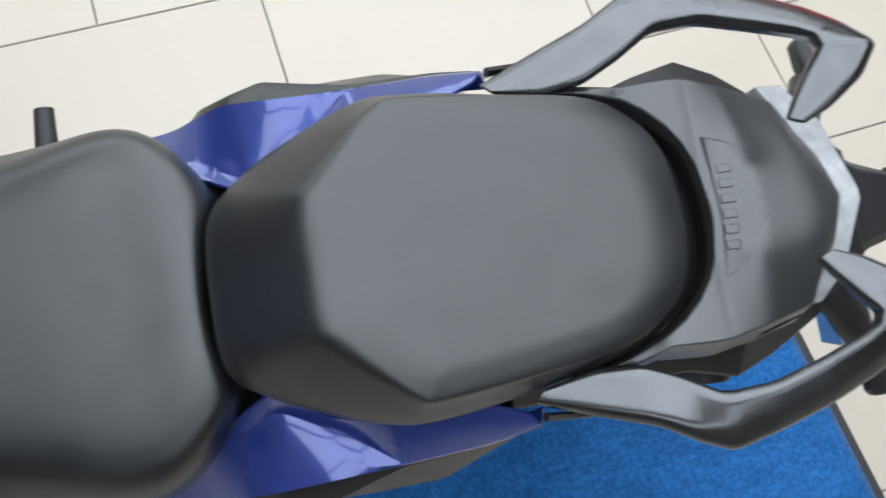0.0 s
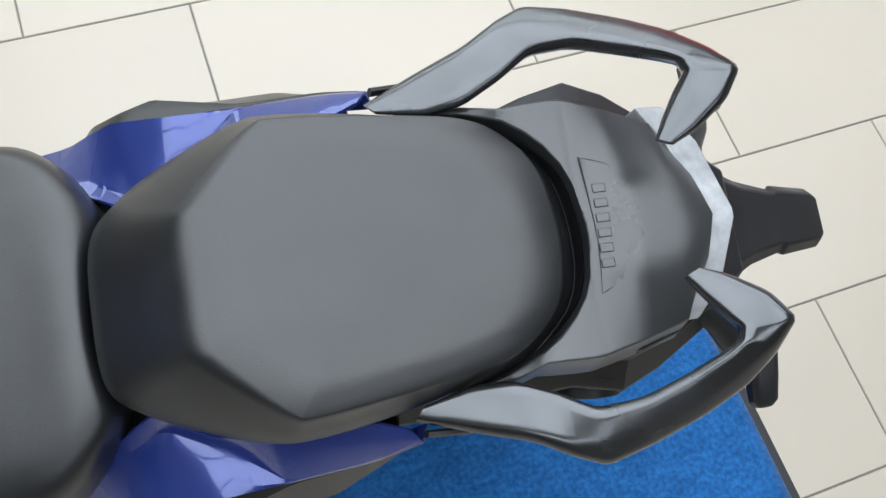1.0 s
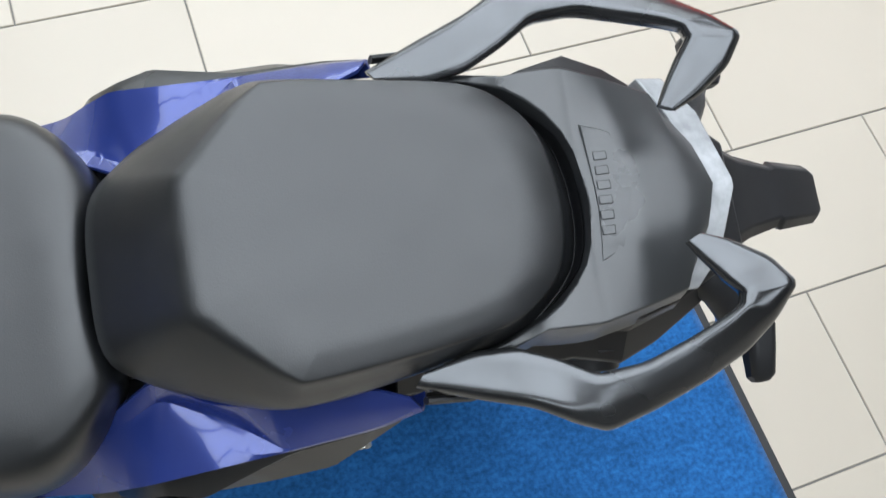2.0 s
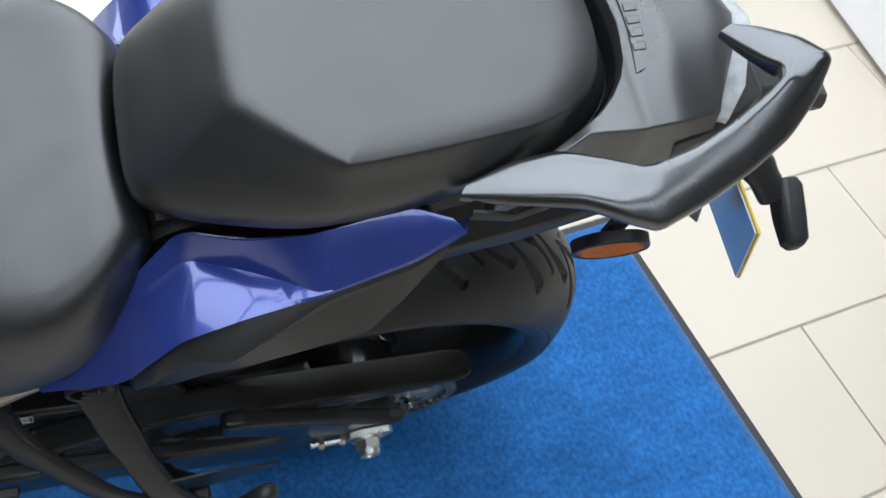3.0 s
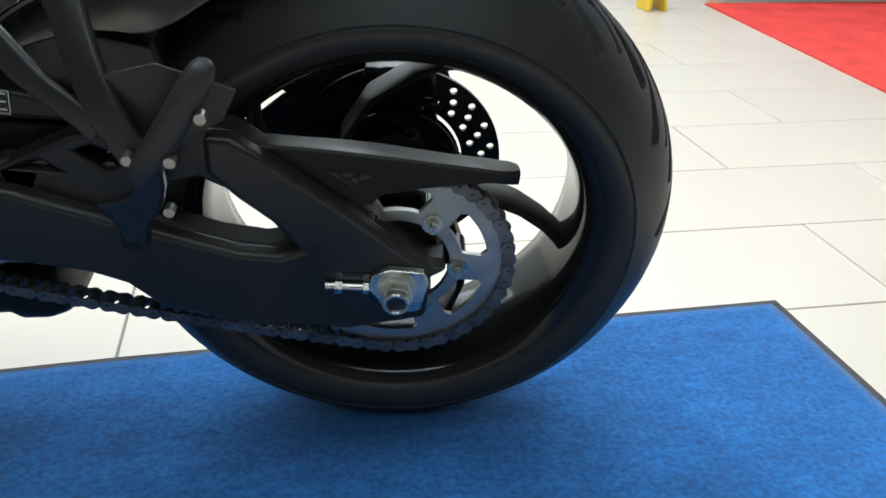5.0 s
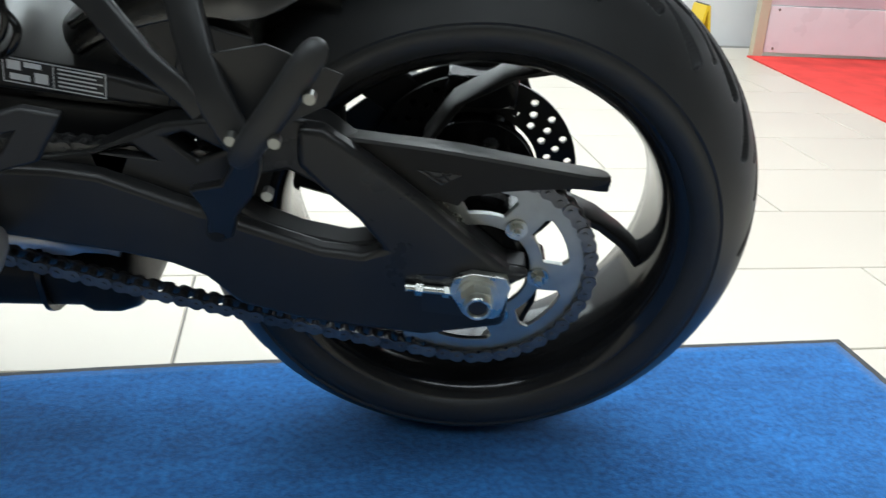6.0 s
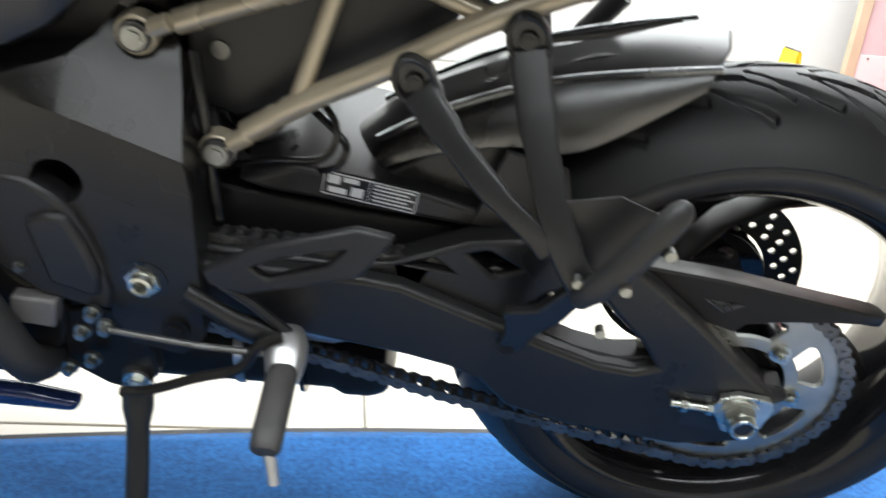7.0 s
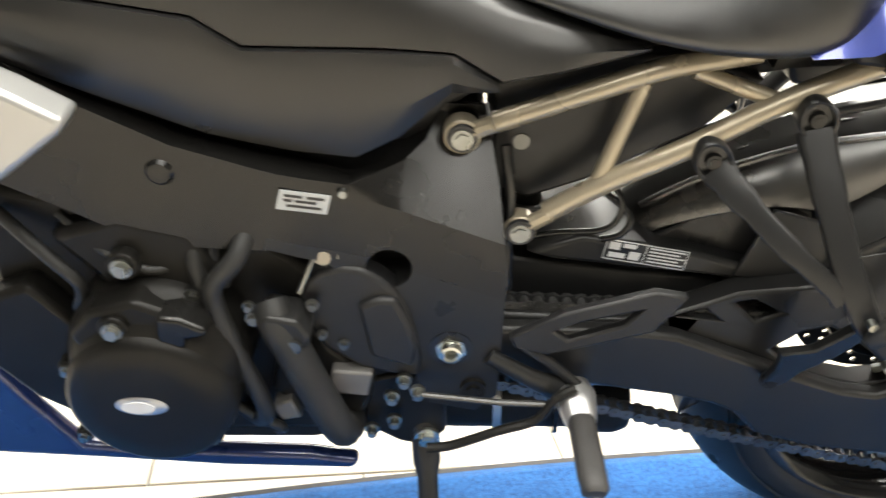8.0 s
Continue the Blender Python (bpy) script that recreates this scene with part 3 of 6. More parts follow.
def rear_wheel():
    prof = [(-0.080, 0.2240), (-0.0815, 0.2275), (-0.077, 0.2285), (-0.071, 0.2225), (-0.060, 0.213), (-0.03, 0.209), (0.03, 0.209),
            (0.060, 0.213), (0.071, 0.2225), (0.077, 0.2285), (0.0815, 0.2275), (0.080, 0.2240), (0.074, 0.216), (0.064, 0.208),
            (0.03, 0.2025), (-0.03, 0.2025), (-0.064, 0.208), (-0.074, 0.216)]
    rim = part("rear_wheel", revolve(prof, WHEEL, 128, closed=True), GLOSS_BLACK, bike, "gloss black cast rear wheel", smooth=40)
    part("tyre", tyre_mesh(), TYRE_RUBBER, rim, "black rubber road tyre with curved tread grooves", smooth=50)
    hub = [(-0.075, 0.024), (-0.075, 0.05), (-0.045, 0.056), (-0.03, 0.043), (0.03, 0.043), (0.045, 0.055), (0.072, 0.05), (0.072, 0.024)]
    part("hub", revolve(hub, WHEEL, 48), GLOSS_BLACK, rim, smooth=40)
    for spoke_end, turn in zip(SPOKE_ANGLES, (36, 95, 60, 60, 60)):
        rings = []
        for t in (0.0, 0.2, 0.4, 0.6, 0.8, 0.92, 1.0):
            a, r = radians(spoke_end + turn - turn * t), 0.046 + (0.206 - 0.046) * t
            hw, hd = 0.0078 + 0.012 * max(0.0, t - 0.75) + 0.012 * max(0.0, 0.25 - t), 0.024 - 0.004 * t
            d, n = V((math.cos(a), 0, math.sin(a))), V((-math.sin(a), 0, math.cos(a)))
            c = WHEEL + d * r
            rings.append([c + n * sx * hw + V((0, sy * hd, 0)) for sx, sy in ((-1, -0.6), (-0.6, -1), (0.6, -1), (1, -0.6), (1, 0.6), (0.6, 1), (-0.6, 1), (-1, 0.6))])
        part("spoke", loft(rings), ENGINE_BLACK, rim, bevel=0.002)
    part("hub_flange", revolve([(0.066, 0.03), (0.066, 0.076), (0.069, 0.078), (0.078, 0.078), (0.080, 0.074), (0.080, 0.03)], WHEEL, 48), GLOSS_BLACK, rim, smooth=40)
    # sprocket
    teeth = []
    for k in range(47 * 4):
        a = 2 * math.pi * k / (47 * 4)
        r = (0.1135, 0.1185, 0.1225, 0.1185)[k % 4]
        teeth.append((r * math.cos(a), WHEEL.z + r * math.sin(a)))
    windows = []
    for k in range(6):
        mid = radians(25.5 + 60 * k)
        arc = lambda r, w: [(r * math.cos(mid + f * w), WHEEL.z + r * math.sin(mid + f * w)) for f in (-1, -0.6, -0.2, 0.2, 0.6, 1)]
        windows.append(arc(0.0965, radians(16)) + arc(0.092, radians(19))[::-1][:1] + arc(0.070, radians(15))[::-1] + arc(0.090, radians(19))[:1])
    windows.append(circle(0, WHEEL.z, 0.056, 48))
    part("sprocket", prism(teeth, SPROCKET_Y - 0.0032, SPROCKET_Y + 0.0032, windows), SPROCKET_STEEL, rim, "zinc grey steel sprocket", bevel=0.0008, seg=1)
    part("sprocket_carrier", revolve([(-0.1, 0.02), (-0.1, 0.046), (-0.075, 0.066), (-0.07, 0.02)], WHEEL, 40), GLOSS_BLACK, rim)
    for k in range(6):
        a = radians(-4.5 + 60 * k)
        c = (0.065 * math.cos(a), SPROCKET_Y - 0.0032, WHEEL.z + 0.065 * math.sin(a))
        part("sprocket_bolt", joined(hex_bolt(c, 0.0078, 0.009), rod((c[0], c[1] - 0.009, c[2]), (c[0], c[1] - 0.0145, c[2]), 0.0042, 12)), LIT_ZINC, rim, "zinc plated stud and nut")
        part("sprocket_post", rod((c[0], SPROCKET_Y + 0.0032, c[2]), (c[0], -0.07, c[2]), 0.011, 16), GLOSS_BLACK, rim)
    # brake disc on the far side
    holes = []
    for k in range(24):
        for q, r in enumerate((0.092, 0.104, 0.116)):
            a = 2 * math.pi * (k + q * 0.33) / 24
            holes.append(circle(r * math.cos(a), WHEEL.z + r * math.sin(a), 0.0046, 10))
    holes.append(circle(0, WHEEL.z, 0.08, 48))
    part("brake_disc", prism(circle(0, WHEEL.z, 0.1265, 96), 0.083, 0.0875, holes), ENGINE_BLACK, rim, "dark drilled steel brake disc", bevel=0.0)
    for k in range(5):
        a = 2 * math.pi * k / 5
        part("disc_carrier", sweep([(0.04 * math.cos(a), 0.08, WHEEL.z + 0.04 * math.sin(a)), (0.084 * math.cos(a), 0.085, WHEEL.z + 0.084 * math.sin(a))], 0.009, 8), GLOSS_BLACK, rim)
    part("axle", rod((0, -0.176, WHEEL.z), (0, 0.16, WHEEL.z), 0.0125, 24), LIT_ZINC, rim, "plain steel axle")


def chain():
    """Rollers and links of the drive chain, round both sprockets."""
    cz, fx, fz = WHEEL.z, -0.685, 0.405
    r1, r2, y = 0.1188, 0.039, SPROCKET_Y
    c1, c2 = V((0, 0, cz)), V((fx, 0, fz))
    d = c2 - c1
    base = math.atan2(d.z, d.x)
    off = math.acos((r1 - r2) / d.length)
    up1, lo1 = base - off, base + off
    pt = lambda c, r, a: V((c.x + r * math.cos(a), y, c.z + r * math.sin(a)))
    path = []
    sag = 0.011
    n = 60
    A, B = pt(c1, r1, up1), pt(c2, r2, up1)
    path += [A.lerp(B, i / n) for i in range(n)]
    a0, a1 = up1, lo1
    path += [pt(c2, r2, a0 + (a1 - a0) * i / 40) for i in range(40)]
    A, B = pt(c2, r2, lo1), pt(c1, r1, lo1)
    path += [A.lerp(B, i / n) - V((0, 0, sag * 4 * (i / n) * (1 - i / n))) for i in range(n)]
    a0, a1 = lo1, up1 + 2 * math.pi
    path += [pt(c1, r1, a0 + (a1 - a0) * i / 90) for i in range(90)]
    path.append(path[0])
    lens = [0.0]
    for p, q in zip(path, path[1:]):
        lens.append(lens[-1] + (q - p).length)
    count = round(lens[-1] / 0.015875 / 2) * 2
    step = lens[-1] / count

    def at(s):
        s %= lens[-1]
        i = next(k for k in range(len(lens) - 1) if lens[k + 1] >= s)
        return path[i].lerp(path[i + 1], (s - lens[i]) / max(1e-9, lens[i + 1] - lens[i]))

    pins = [at(i * step) for i in range(count)]
    roll = bmesh.new()
    for p in pins:
        for ring in (rod(p - V((0, 0.006, 0)), p + V((0, 0.006, 0)), 0.0051, 8),):
            me = bpy.data.meshes.new("roller")
            ring.to_mesh(me)
            ring.free()
            roll.from_mesh(me)
            bpy.data.meshes.remove(me)
    whole = part("chain", roll, CHAIN_STEEL, bike, "oiled steel drive chain")

    def link_mesh(y0, y1, r, name, pin):
        bm = bmesh.new()
        outline = []
        for k in range(7):
            a = math.pi / 2 + math.pi * k / 6
            outline.append((-step / 2 + r * math.cos(a), r * math.sin(a)))
        outline.append((0, -r * 0.66))
        for k in range(7):
            a = -math.pi / 2 + math.pi * k / 6
            outline.append((step / 2 + r * math.cos(a), r * math.sin(a)))
        outline.append((0, r * 0.66))
        me = bpy.data.meshes.new(name)
        pieces = [prism(outline, -y1, -y0), prism(outline, y0, y1)]
        if pin:
            pieces += [rod((sx * step / 2, -y1 - 0.0016, 0), (sx * step / 2, -y1, 0), 0.0026, 8) for sx in (-1, 1)]
        bm = joined(*pieces)
        bm.to_mesh(me)
        bm.free()
        me.materials.append(CHAIN_STEEL)
        return me

    inner, outer = link_mesh(0.0052, 0.0072, 0.0078, "inner_link", False), link_mesh(0.0075, 0.0095, 0.0078, "outer_link", True)
    for i in range(count):
        p, q = pins[i], pins[(i + 1) % count]
        a = math.atan2(q.z - p.z, q.x - p.x)
        ob = new("link", outer if i % 2 else inner)
        ob.parent = whole
        ob.matrix_basis = Matrix.Translation((p + q) / 2) @ Matrix.Rotation(-a, 4, "Y")
    part("front_sprocket", revolve([(-0.004, 0.012), (-0.004, 0.036), (0.004, 0.036), (0.004, 0.012)], (fx, y, fz), 40), CHAIN_STEEL, bike)


def swingarm():
    outer = [(-0.645, 0.412), (-0.61, 0.440), (-0.50, 0.437), (-0.42, 0.434), (-0.37, 0.442), (-0.30, 0.476), (-0.20, 0.492), (-0.150, 0.484), (-0.076, 0.427),
             (-0.015, 0.372), (0.030, 0.333), (0.052, 0.330), (0.033, 0.319), (0.030, 0.264), (-0.052, 0.245), (-0.173, 0.258), (-0.246, 0.278), (-0.276, 0.310),
             (-0.304, 0.323), (-0.348, 0.333), (-0.455, 0.348), (-0.60, 0.366), (-0.64, 0.388)]
    eye = [(-0.245, 0.398), (-0.215, 0.425), (-0.187, 0.433), (-0.150, 0.412), (-0.110, 0.382), (-0.097, 0.368), (-0.100, 0.356), (-0.133, 0.350), (-0.179, 0.359), (-0.215, 0.374)]
    gap1 = [(-0.300, 0.462), (-0.280, 0.468), (-0.245, 0.450), (-0.272, 0.438)]
    gap2 = [(-0.352, 0.444), (-0.330, 0.452), (-0.315, 0.440)]
    arm = part("swingarm", prism(outer, -0.130, -0.098, [eye, gap1, gap2]), SATIN_BLACK, bike, "satin black aluminium swingarm", bevel=0.004)
    beam = [(-0.62, 0.432), (-0.5, 0.432), (-0.40, 0.432), (-0.36, 0.428), (-0.262, 0.391), (-0.232, 0.380), (-0.155, 0.354), (-0.115, 0.350), (-0.095, 0.358),
            (-0.12, 0.392), (-0.150, 0.420), (-0.176, 0.450), (-0.174, 0.488), (-0.150, 0.4865), (-0.111, 0.458), (-0.058, 0.4145), (0.0, 0.362), (0.032, 0.335), (0.054, 0.332), (0.0345, 0.3205),
            (0.031, 0.266), (-0.052, 0.249), (-0.173, 0.262), (-0.240, 0.281), (-0.272, 0.314), (-0.304, 0.328), (-0.348, 0.338), (-0.455, 0.353), (-0.6, 0.372), (-0.63, 0.40)]
    part("beam", prism(beam, -0.148, -0.126), SATIN_BLACK, arm, bevel=0.007, seg=4)
    bridge = [(-0.53, 0.500), (-0.470, 0.524), (-0.440, 0.520), (-0.350, 0.508), (-0.287, 0.492), (-0.240, 0.486), (-0.247, 0.466), (-0.32, 0.476), (-0.36, 0.480), (-0.50, 0.492)]
    part("bridge", prism(bridge, -0.101, 0.101), SATIN_BLACK, arm, bevel=0.006, seg=3)
    part("far_arm", prism(outer, 0.098, 0.128, [eye]), SATIN_BLACK, arm, bevel=0.004)
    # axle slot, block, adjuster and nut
    # the slot's depth is a black sheet, its shade put into the colour
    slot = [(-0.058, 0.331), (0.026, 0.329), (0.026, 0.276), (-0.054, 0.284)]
    part("axle_slot_shade", prism(slot, -0.1492, -0.1475), LABEL_SHADE_BLACK, arm, "black sheet painted as the shade in the axle slot")
    block = [(-0.024, 0.334), (-0.006, 0.341), (0.028, 0.337), (0.033, 0.325), (0.025, 0.288), (0.017, 0.284), (-0.012, 0.289), (-0.029, 0.318)]
    part("axle_block", prism(block, -0.158, -0.149), LIT_ZINC, arm, "zinc plated axle block", bevel=0.001)
    nut = joined(rod((0, -0.158, 0.315), (0, -0.161, 0.315), 0.021, 28), rod((0, -0.161, 0.315), (0, -0.172, 0.315), 0.0175, 6, 0.0168),
                 revolve([(-0.172, 0.0095), (-0.179, 0.0095), (-0.181, 0.0105), (-0.181, 0.0130), (-0.1795, 0.0140), (-0.170, 0.0140)], (0, 0, 0.315), 28, closed=True))
    part("axle_nut", nut, LIT_ZINC, arm, "zinc plated axle nut")
    # black disc paints the shade inside the hollow axle
    part("axle_bore_shade", rod((0, -0.1765, 0.315), (0, -0.1777, 0.315), 0.0097, 20), LABEL_SHADE_BLACK, arm)
    part("adjuster_bolt", joined(rod((-0.072, -0.154, 0.3185), (-0.02, -0.154, 0.315), 0.0042, 12), rod((-0.062, -0.154, 0.318), (-0.055, -0.154, 0.3175), 0.0078, 6),
                                 rod((-0.034, -0.154, 0.316), (-0.028, -0.154, 0.3155), 0.007, 6)), LIT_ZINC, arm, "zinc plated adjuster bolt")
    # rating label with unreadable print
    lab = part("label", box((-0.046, -0.001, -0.0125), (0.046, 0.0, 0.0125)), LABEL_SHADE_BLACK, arm, "black label with white unreadable print")
    lab.matrix_basis = Matrix.Translation((-0.3995, -0.1012, 0.5035)) @ Matrix.Rotation(radians(8.5), 4, "Y")
    bars = [(-0.0455, 0.0455, 0.0117, 0.0125), (-0.0455, 0.0455, -0.0125, -0.0117), (-0.046, -0.0452, -0.012, 0.012), (0.0452, 0.046, -0.012, 0.012),
            (-0.0015, -0.0008, -0.011, 0.011), (-0.042, -0.030, 0.001, 0.010), (-0.027, -0.012, 0.005, 0.010), (-0.040, -0.022, -0.009, -0.003), (-0.018, -0.006, -0.009, 0.001)]
    bars += [(0.003, 0.043 - 0.006 * (k % 2), 0.0082 - 0.0042 * k, 0.0096 - 0.0042 * k) for k in range(5)]
    for x0, x1, z0, z1 in bars:
        pr = part("print_bar", box((x0, -0.0016, z0), (x1, -0.0008, z1)), LABEL_WHITE, arm)
        pr.matrix_basis = lab.matrix_basis
    part("arm_core", prism([(-0.63, 0.37), (-0.63, 0.49), (-0.52, 0.480), (-0.40, 0.468), (-0.30, 0.462), (-0.30, 0.40), (-0.45, 0.375)], -0.085, 0.085), SATIN_BLACK, arm, bevel=0.004)
    part("pivot_shaft", rod((-0.606, -0.15, 0.415), (-0.606, 0.15, 0.415), 0.016, 24), ENGINE_BLACK, arm)


def guards():
    # folded cover: a thin upright face, a crease, and a top that slopes down inwards
    rings = []
    for x, zb, zc, zt in ((-0.168, 0.474, 0.478, 0.469), (-0.150, 0.466, 0.4735, 0.464), (-0.128, 0.458, 0.4700, 0.4608), (-0.090, 0.436, 0.4665, 0.457), (-0.055, 0.4115, 0.463, 0.4545), (-0.0246, 0.402, 0.459, 0.451),
                          (-0.0145, 0.4137, 0.4575, 0.4495), (0.023, 0.4209, 0.452, 0.443), (0.05, 0.4243, 0.448, 0.4385), (0.098, 0.4289, 0.441, 0.432), (0.1135, 0.4325, 0.4390, 0.4305), (0.1205, 0.4345, 0.4370, 0.4310)):
        pinch = 0.008 if x > 0.12 else (0.002 if x > 0.11 else 0.0)
        rings.append([V((x, -0.130 + pinch, zb)), V((x, -0.1305 + pinch, zc - 0.002)), V((x, -0.128 + pinch, zc + 0.0006)), V((x, -0.094 - pinch, zt + 0.0006)), V((x, -0.090 - pinch, zt - 0.003)), V((x, -0.090 - pinch, zt - 0.011)), V((x, -0.120, min(zb + 0.004, zt - 0.011))), V((x, -0.124, zb - 0.0005))])
    guard = part("chain_guard", loft(rings), ENGINE_BLACK, bike, "satin black plastic chain guard", bevel=0.0016, seg=2, smooth=38)
    # black plate paints the dark of the guard's opening
    part("guard_window_shade", prism([(-0.0654, 0.4411), (-0.0225, 0.4373), (-0.0422, 0.4255)], -0.1312, -0.1295), LABEL_SHADE_BLACK, guard)
    part("window_web", joined(*[sweep([(x0, -0.1314, z0), (x1, -0.1314, z1)], 0.0011, 6) for x0, z0, x1, z1 in ((-0.058, 0.4405, -0.040, 0.428), (-0.032, 0.4385, -0.050, 0.4325), (-0.042, 0.439, -0.034, 0.431))]), SATIN_BLACK, guard)
    # hugger over the front of the tyre: a top band with a slot, a crease, and a side facet
    rings = []
    for x, zt, ys, zs, yb, zb in ((-0.090, 0.664, 0.059, 0.649, 0.074, 0.632), (-0.150, 0.654, 0.056, 0.638, 0.088, 0.602), (-0.215, 0.636, 0.051, 0.623, 0.098, 0.562), (-0.265, 0.618, 0.047, 0.606, 0.097, 0.570),
                                  (-0.340, 0.584, 0.042, 0.570, 0.084, 0.546), (-0.400, 0.548, 0.040, 0.530, 0.070, 0.510), (-0.450, 0.485, 0.036, 0.470, 0.055, 0.455)):
        end = float(x > -0.1)     # the rear edge runs back towards the middle
        half = [(x - 0.012 * end, yb, zb), (x - 0.004 * end, ys + 0.004, zs - 0.002), (x + 0.001 * end, ys - 0.006, zs + 0.003), (x + 0.012 * end, ys * 0.5, zt - 0.007)]
        rings.append([V((q, -a, c)) for q, a, c in half] + [V((x + 0.017 * end, 0, zt - 0.002 * end))] + [V((q, a, c)) for q, a, c in half[::-1]])
    rails = [cut_corners(rail) for rail in zip(*rings)]
    hug = part("hugger", loft([list(r) for r in zip(*rails)], cap=False, closed=False), HUGGER_PLASTIC, bike, "satin dark grey rear hugger", thick=0.003, smooth=28)
    # black bar paints the slot's shade; nothing is cut out
    part("hugger_slot_shade", sweep([(-0.105, -0.026, 0.6525), (-0.20, -0.026, 0.633), (-0.30, -0.025, 0.594)], 0.003, 8, flat=0.5, up=(0, 0, 1)), LABEL_SHADE_BLACK, hug)
    both_lips = sweep(curve_points([(-0.091, -0.0625, 0.6485), (-0.150, -0.0595, 0.6375), (-0.215, -0.0545, 0.6225), (-0.265, -0.0505, 0.6055), (-0.340, -0.0455, 0.5695), (-0.400, -0.0435, 0.5295)], 4), 0.0042, 8)
    part("hugger_lip", mirrored(both_lips), HANDLE_PAINT, hug)
    part("hugger_lip", both_lips, HANDLE_PAINT, hug)
    facet = [(-0.275, 0.566), (-0.216, 0.552), (-0.204, 0.505), (-0.226, 0.470), (-0.300, 0.480)]
    for side in (-1, 1):
        part("hugger_side", prism(facet, side * 0.104, side * 0.098), SATIN_BLACK, hug, bevel=0.002)
    part("hugger_inner", prism([(-0.44, 0.47), (-0.34, 0.545), (-0.265, 0.570), (-0.222, 0.548), (-0.212, 0.50), (-0.24, 0.46), (-0.33, 0.45)], -0.078, 0.078), SATIN_BLACK, hug, bevel=0.003)


def outline_ring(half, z_of, per=5):
    """A closed ring from half an outline (x, y from front to rear), mirrored and smoothed."""
    pts = [V((x, -y, 0)) for x, y in half] + [V((x, y, 0)) for x, y in half[-2:0:-1]]
    return [V((p.x, p.y, z_of(p.x))) for p in curve_points(pts, per, True)]


def seats():
    skirt = [(-0.218, 0), (-0.213, 0.050), (-0.187, 0.073), (-0.142, 0.094), (-0.102, 0.107), (-0.070, 0.109), (-0.017, 0.103), (0.067, 0.086), (0.1005, 0.068), (0.1255, 0.040), (0.1325, 0)]
    top = [(-0.139, 0), (-0.138, 0.036), (-0.128, 0.050), (-0.104, 0.074), (-0.084, 0.091), (-0.070, 0.094), (-0.010, 0.0885), (0.052, 0.0795), (0.0815, 0.0665), (0.1035, 0.042), (0.1110, 0)]
    mix = lambda f, g=1.0: [((a * (1 - f) + c * f) * 1.0, (b * (1 - f) + d * f) * g) for (a, b), (c, d) in zip(skirt, top)]
    low = lambda x: 0.925 - max(0.0, -0.085 - x) * 0.36
    ring = lambda f, z: outline_ring(mix(f), z)
    rings = [outline_ring([(a * 0.985, b * 0.96) for a, b in skirt], lambda x: low(x) - 0.022), ring(0.0, lambda x: low(x) - 0.012), ring(0.02, lambda x: low(x)),
             ring(0.14, lambda x: low(x) + 0.009), ring(0.5, lambda x: (low(x) + 0.9605) / 2 + 0.0015), ring(0.86, lambda x: 0.9585), ring(0.97, lambda x: 0.9655), ring(1.1, lambda x: 0.9678)]
    for f in (0.75, 0.45, 0.15):
        rings.append([V((-0.015 + (p.x + 0.015) * f, p.y * f, 0.970 - 0.002 * f)) for p in rings[-1 if f == 0.75 else 7]])
    part("pillion_seat", off_side(loft(rings)), VINYL, bike, "black vinyl pillion seat pad", smooth=60)
    # black strip that paints the seat's shade on the deck's front wall
    rings = []
    for p in sorted([p for p in outline_ring(skirt, lambda x: 0.93) if p.x > 0.0], key=lambda p: math.atan2(p.y, p.x + 0.05)):
        top_z = 0.947 - 0.5 * max(0.0, abs(p.y) - 0.045)
        rings.append([V((p.x * 0.98, p.y * 0.98, 0.905)), V((p.x * 0.995, p.y * 0.995, top_z - 0.012)), V((p.x * 0.998, p.y * 0.998, top_z)), V((p.x * 1.01, p.y * 1.01, top_z - 0.004)), V((p.x * 1.01, p.y * 1.01, 0.905))])
    part("seat_gap_shade", off_side(loft(rings)), LABEL_SHADE_BLACK, bike, "matt black strip painted as the shade round the pillion seat", smooth=60)
    # rider's seat
    rings = []
    for x, w, zt, zb, hollow, taper in ((-0.2045, 0.064, 0.846, 0.815, 0.016, 0), (-0.2065, 0.076, 0.860, 0.803, 0.0155, 0), (-0.214, 0.086, 0.869, 0.787, 0.013, 0), (-0.231, 0.110, 0.869, 0.765, 0.008, 0), (-0.262, 0.138, 0.862, 0.743, 0.003, 0),
                                        (-0.295, 0.148, 0.856, 0.733, 0, 0.06), (-0.33, 0.151, 0.850, 0.730, 0, 0.18), (-0.372, 0.151, 0.842, 0.732, 0, 0.32), (-0.42, 0.148, 0.834, 0.738, 0, 0.42), (-0.47, 0.138, 0.828, 0.748, 0, 0.45), (-0.55, 0.115, 0.826, 0.770, 0, 0.4), (-0.64, 0.09, 0.835, 0.79, 0, 0.3)):
        ring = []
        h = zt - zb
        for yy, zz in ((-0.94, 0.0), (-1.0, 0.25), (-0.985, 0.55), (-0.92, 0.83), (-0.76, 0.95), (-0.45, 0.99), (0, 1.0), (0.45, 0.99), (0.76, 0.95), (0.92, 0.83), (0.985, 0.55), (1.0, 0.25), (0.94, 0.0)):
            ring.append(V((x - hollow * (1 - yy * yy), w * yy * (1 - taper * max(0.0, zz - 0.15)), zb + h * zz)))
        rings.append(ring)
    rider = off_side(loft(rings))
    for v in rider.verts:
        v.co.y += 0.010 * min(1.0, max(0.0, v.co.y / 0.08)) * min(1.0, max(0.0, (-0.205 - v.co.x) / 0.04))
    part("rider_seat", rider, VINYL, bike, "black vinyl rider seat", smooth=60, sub=2)
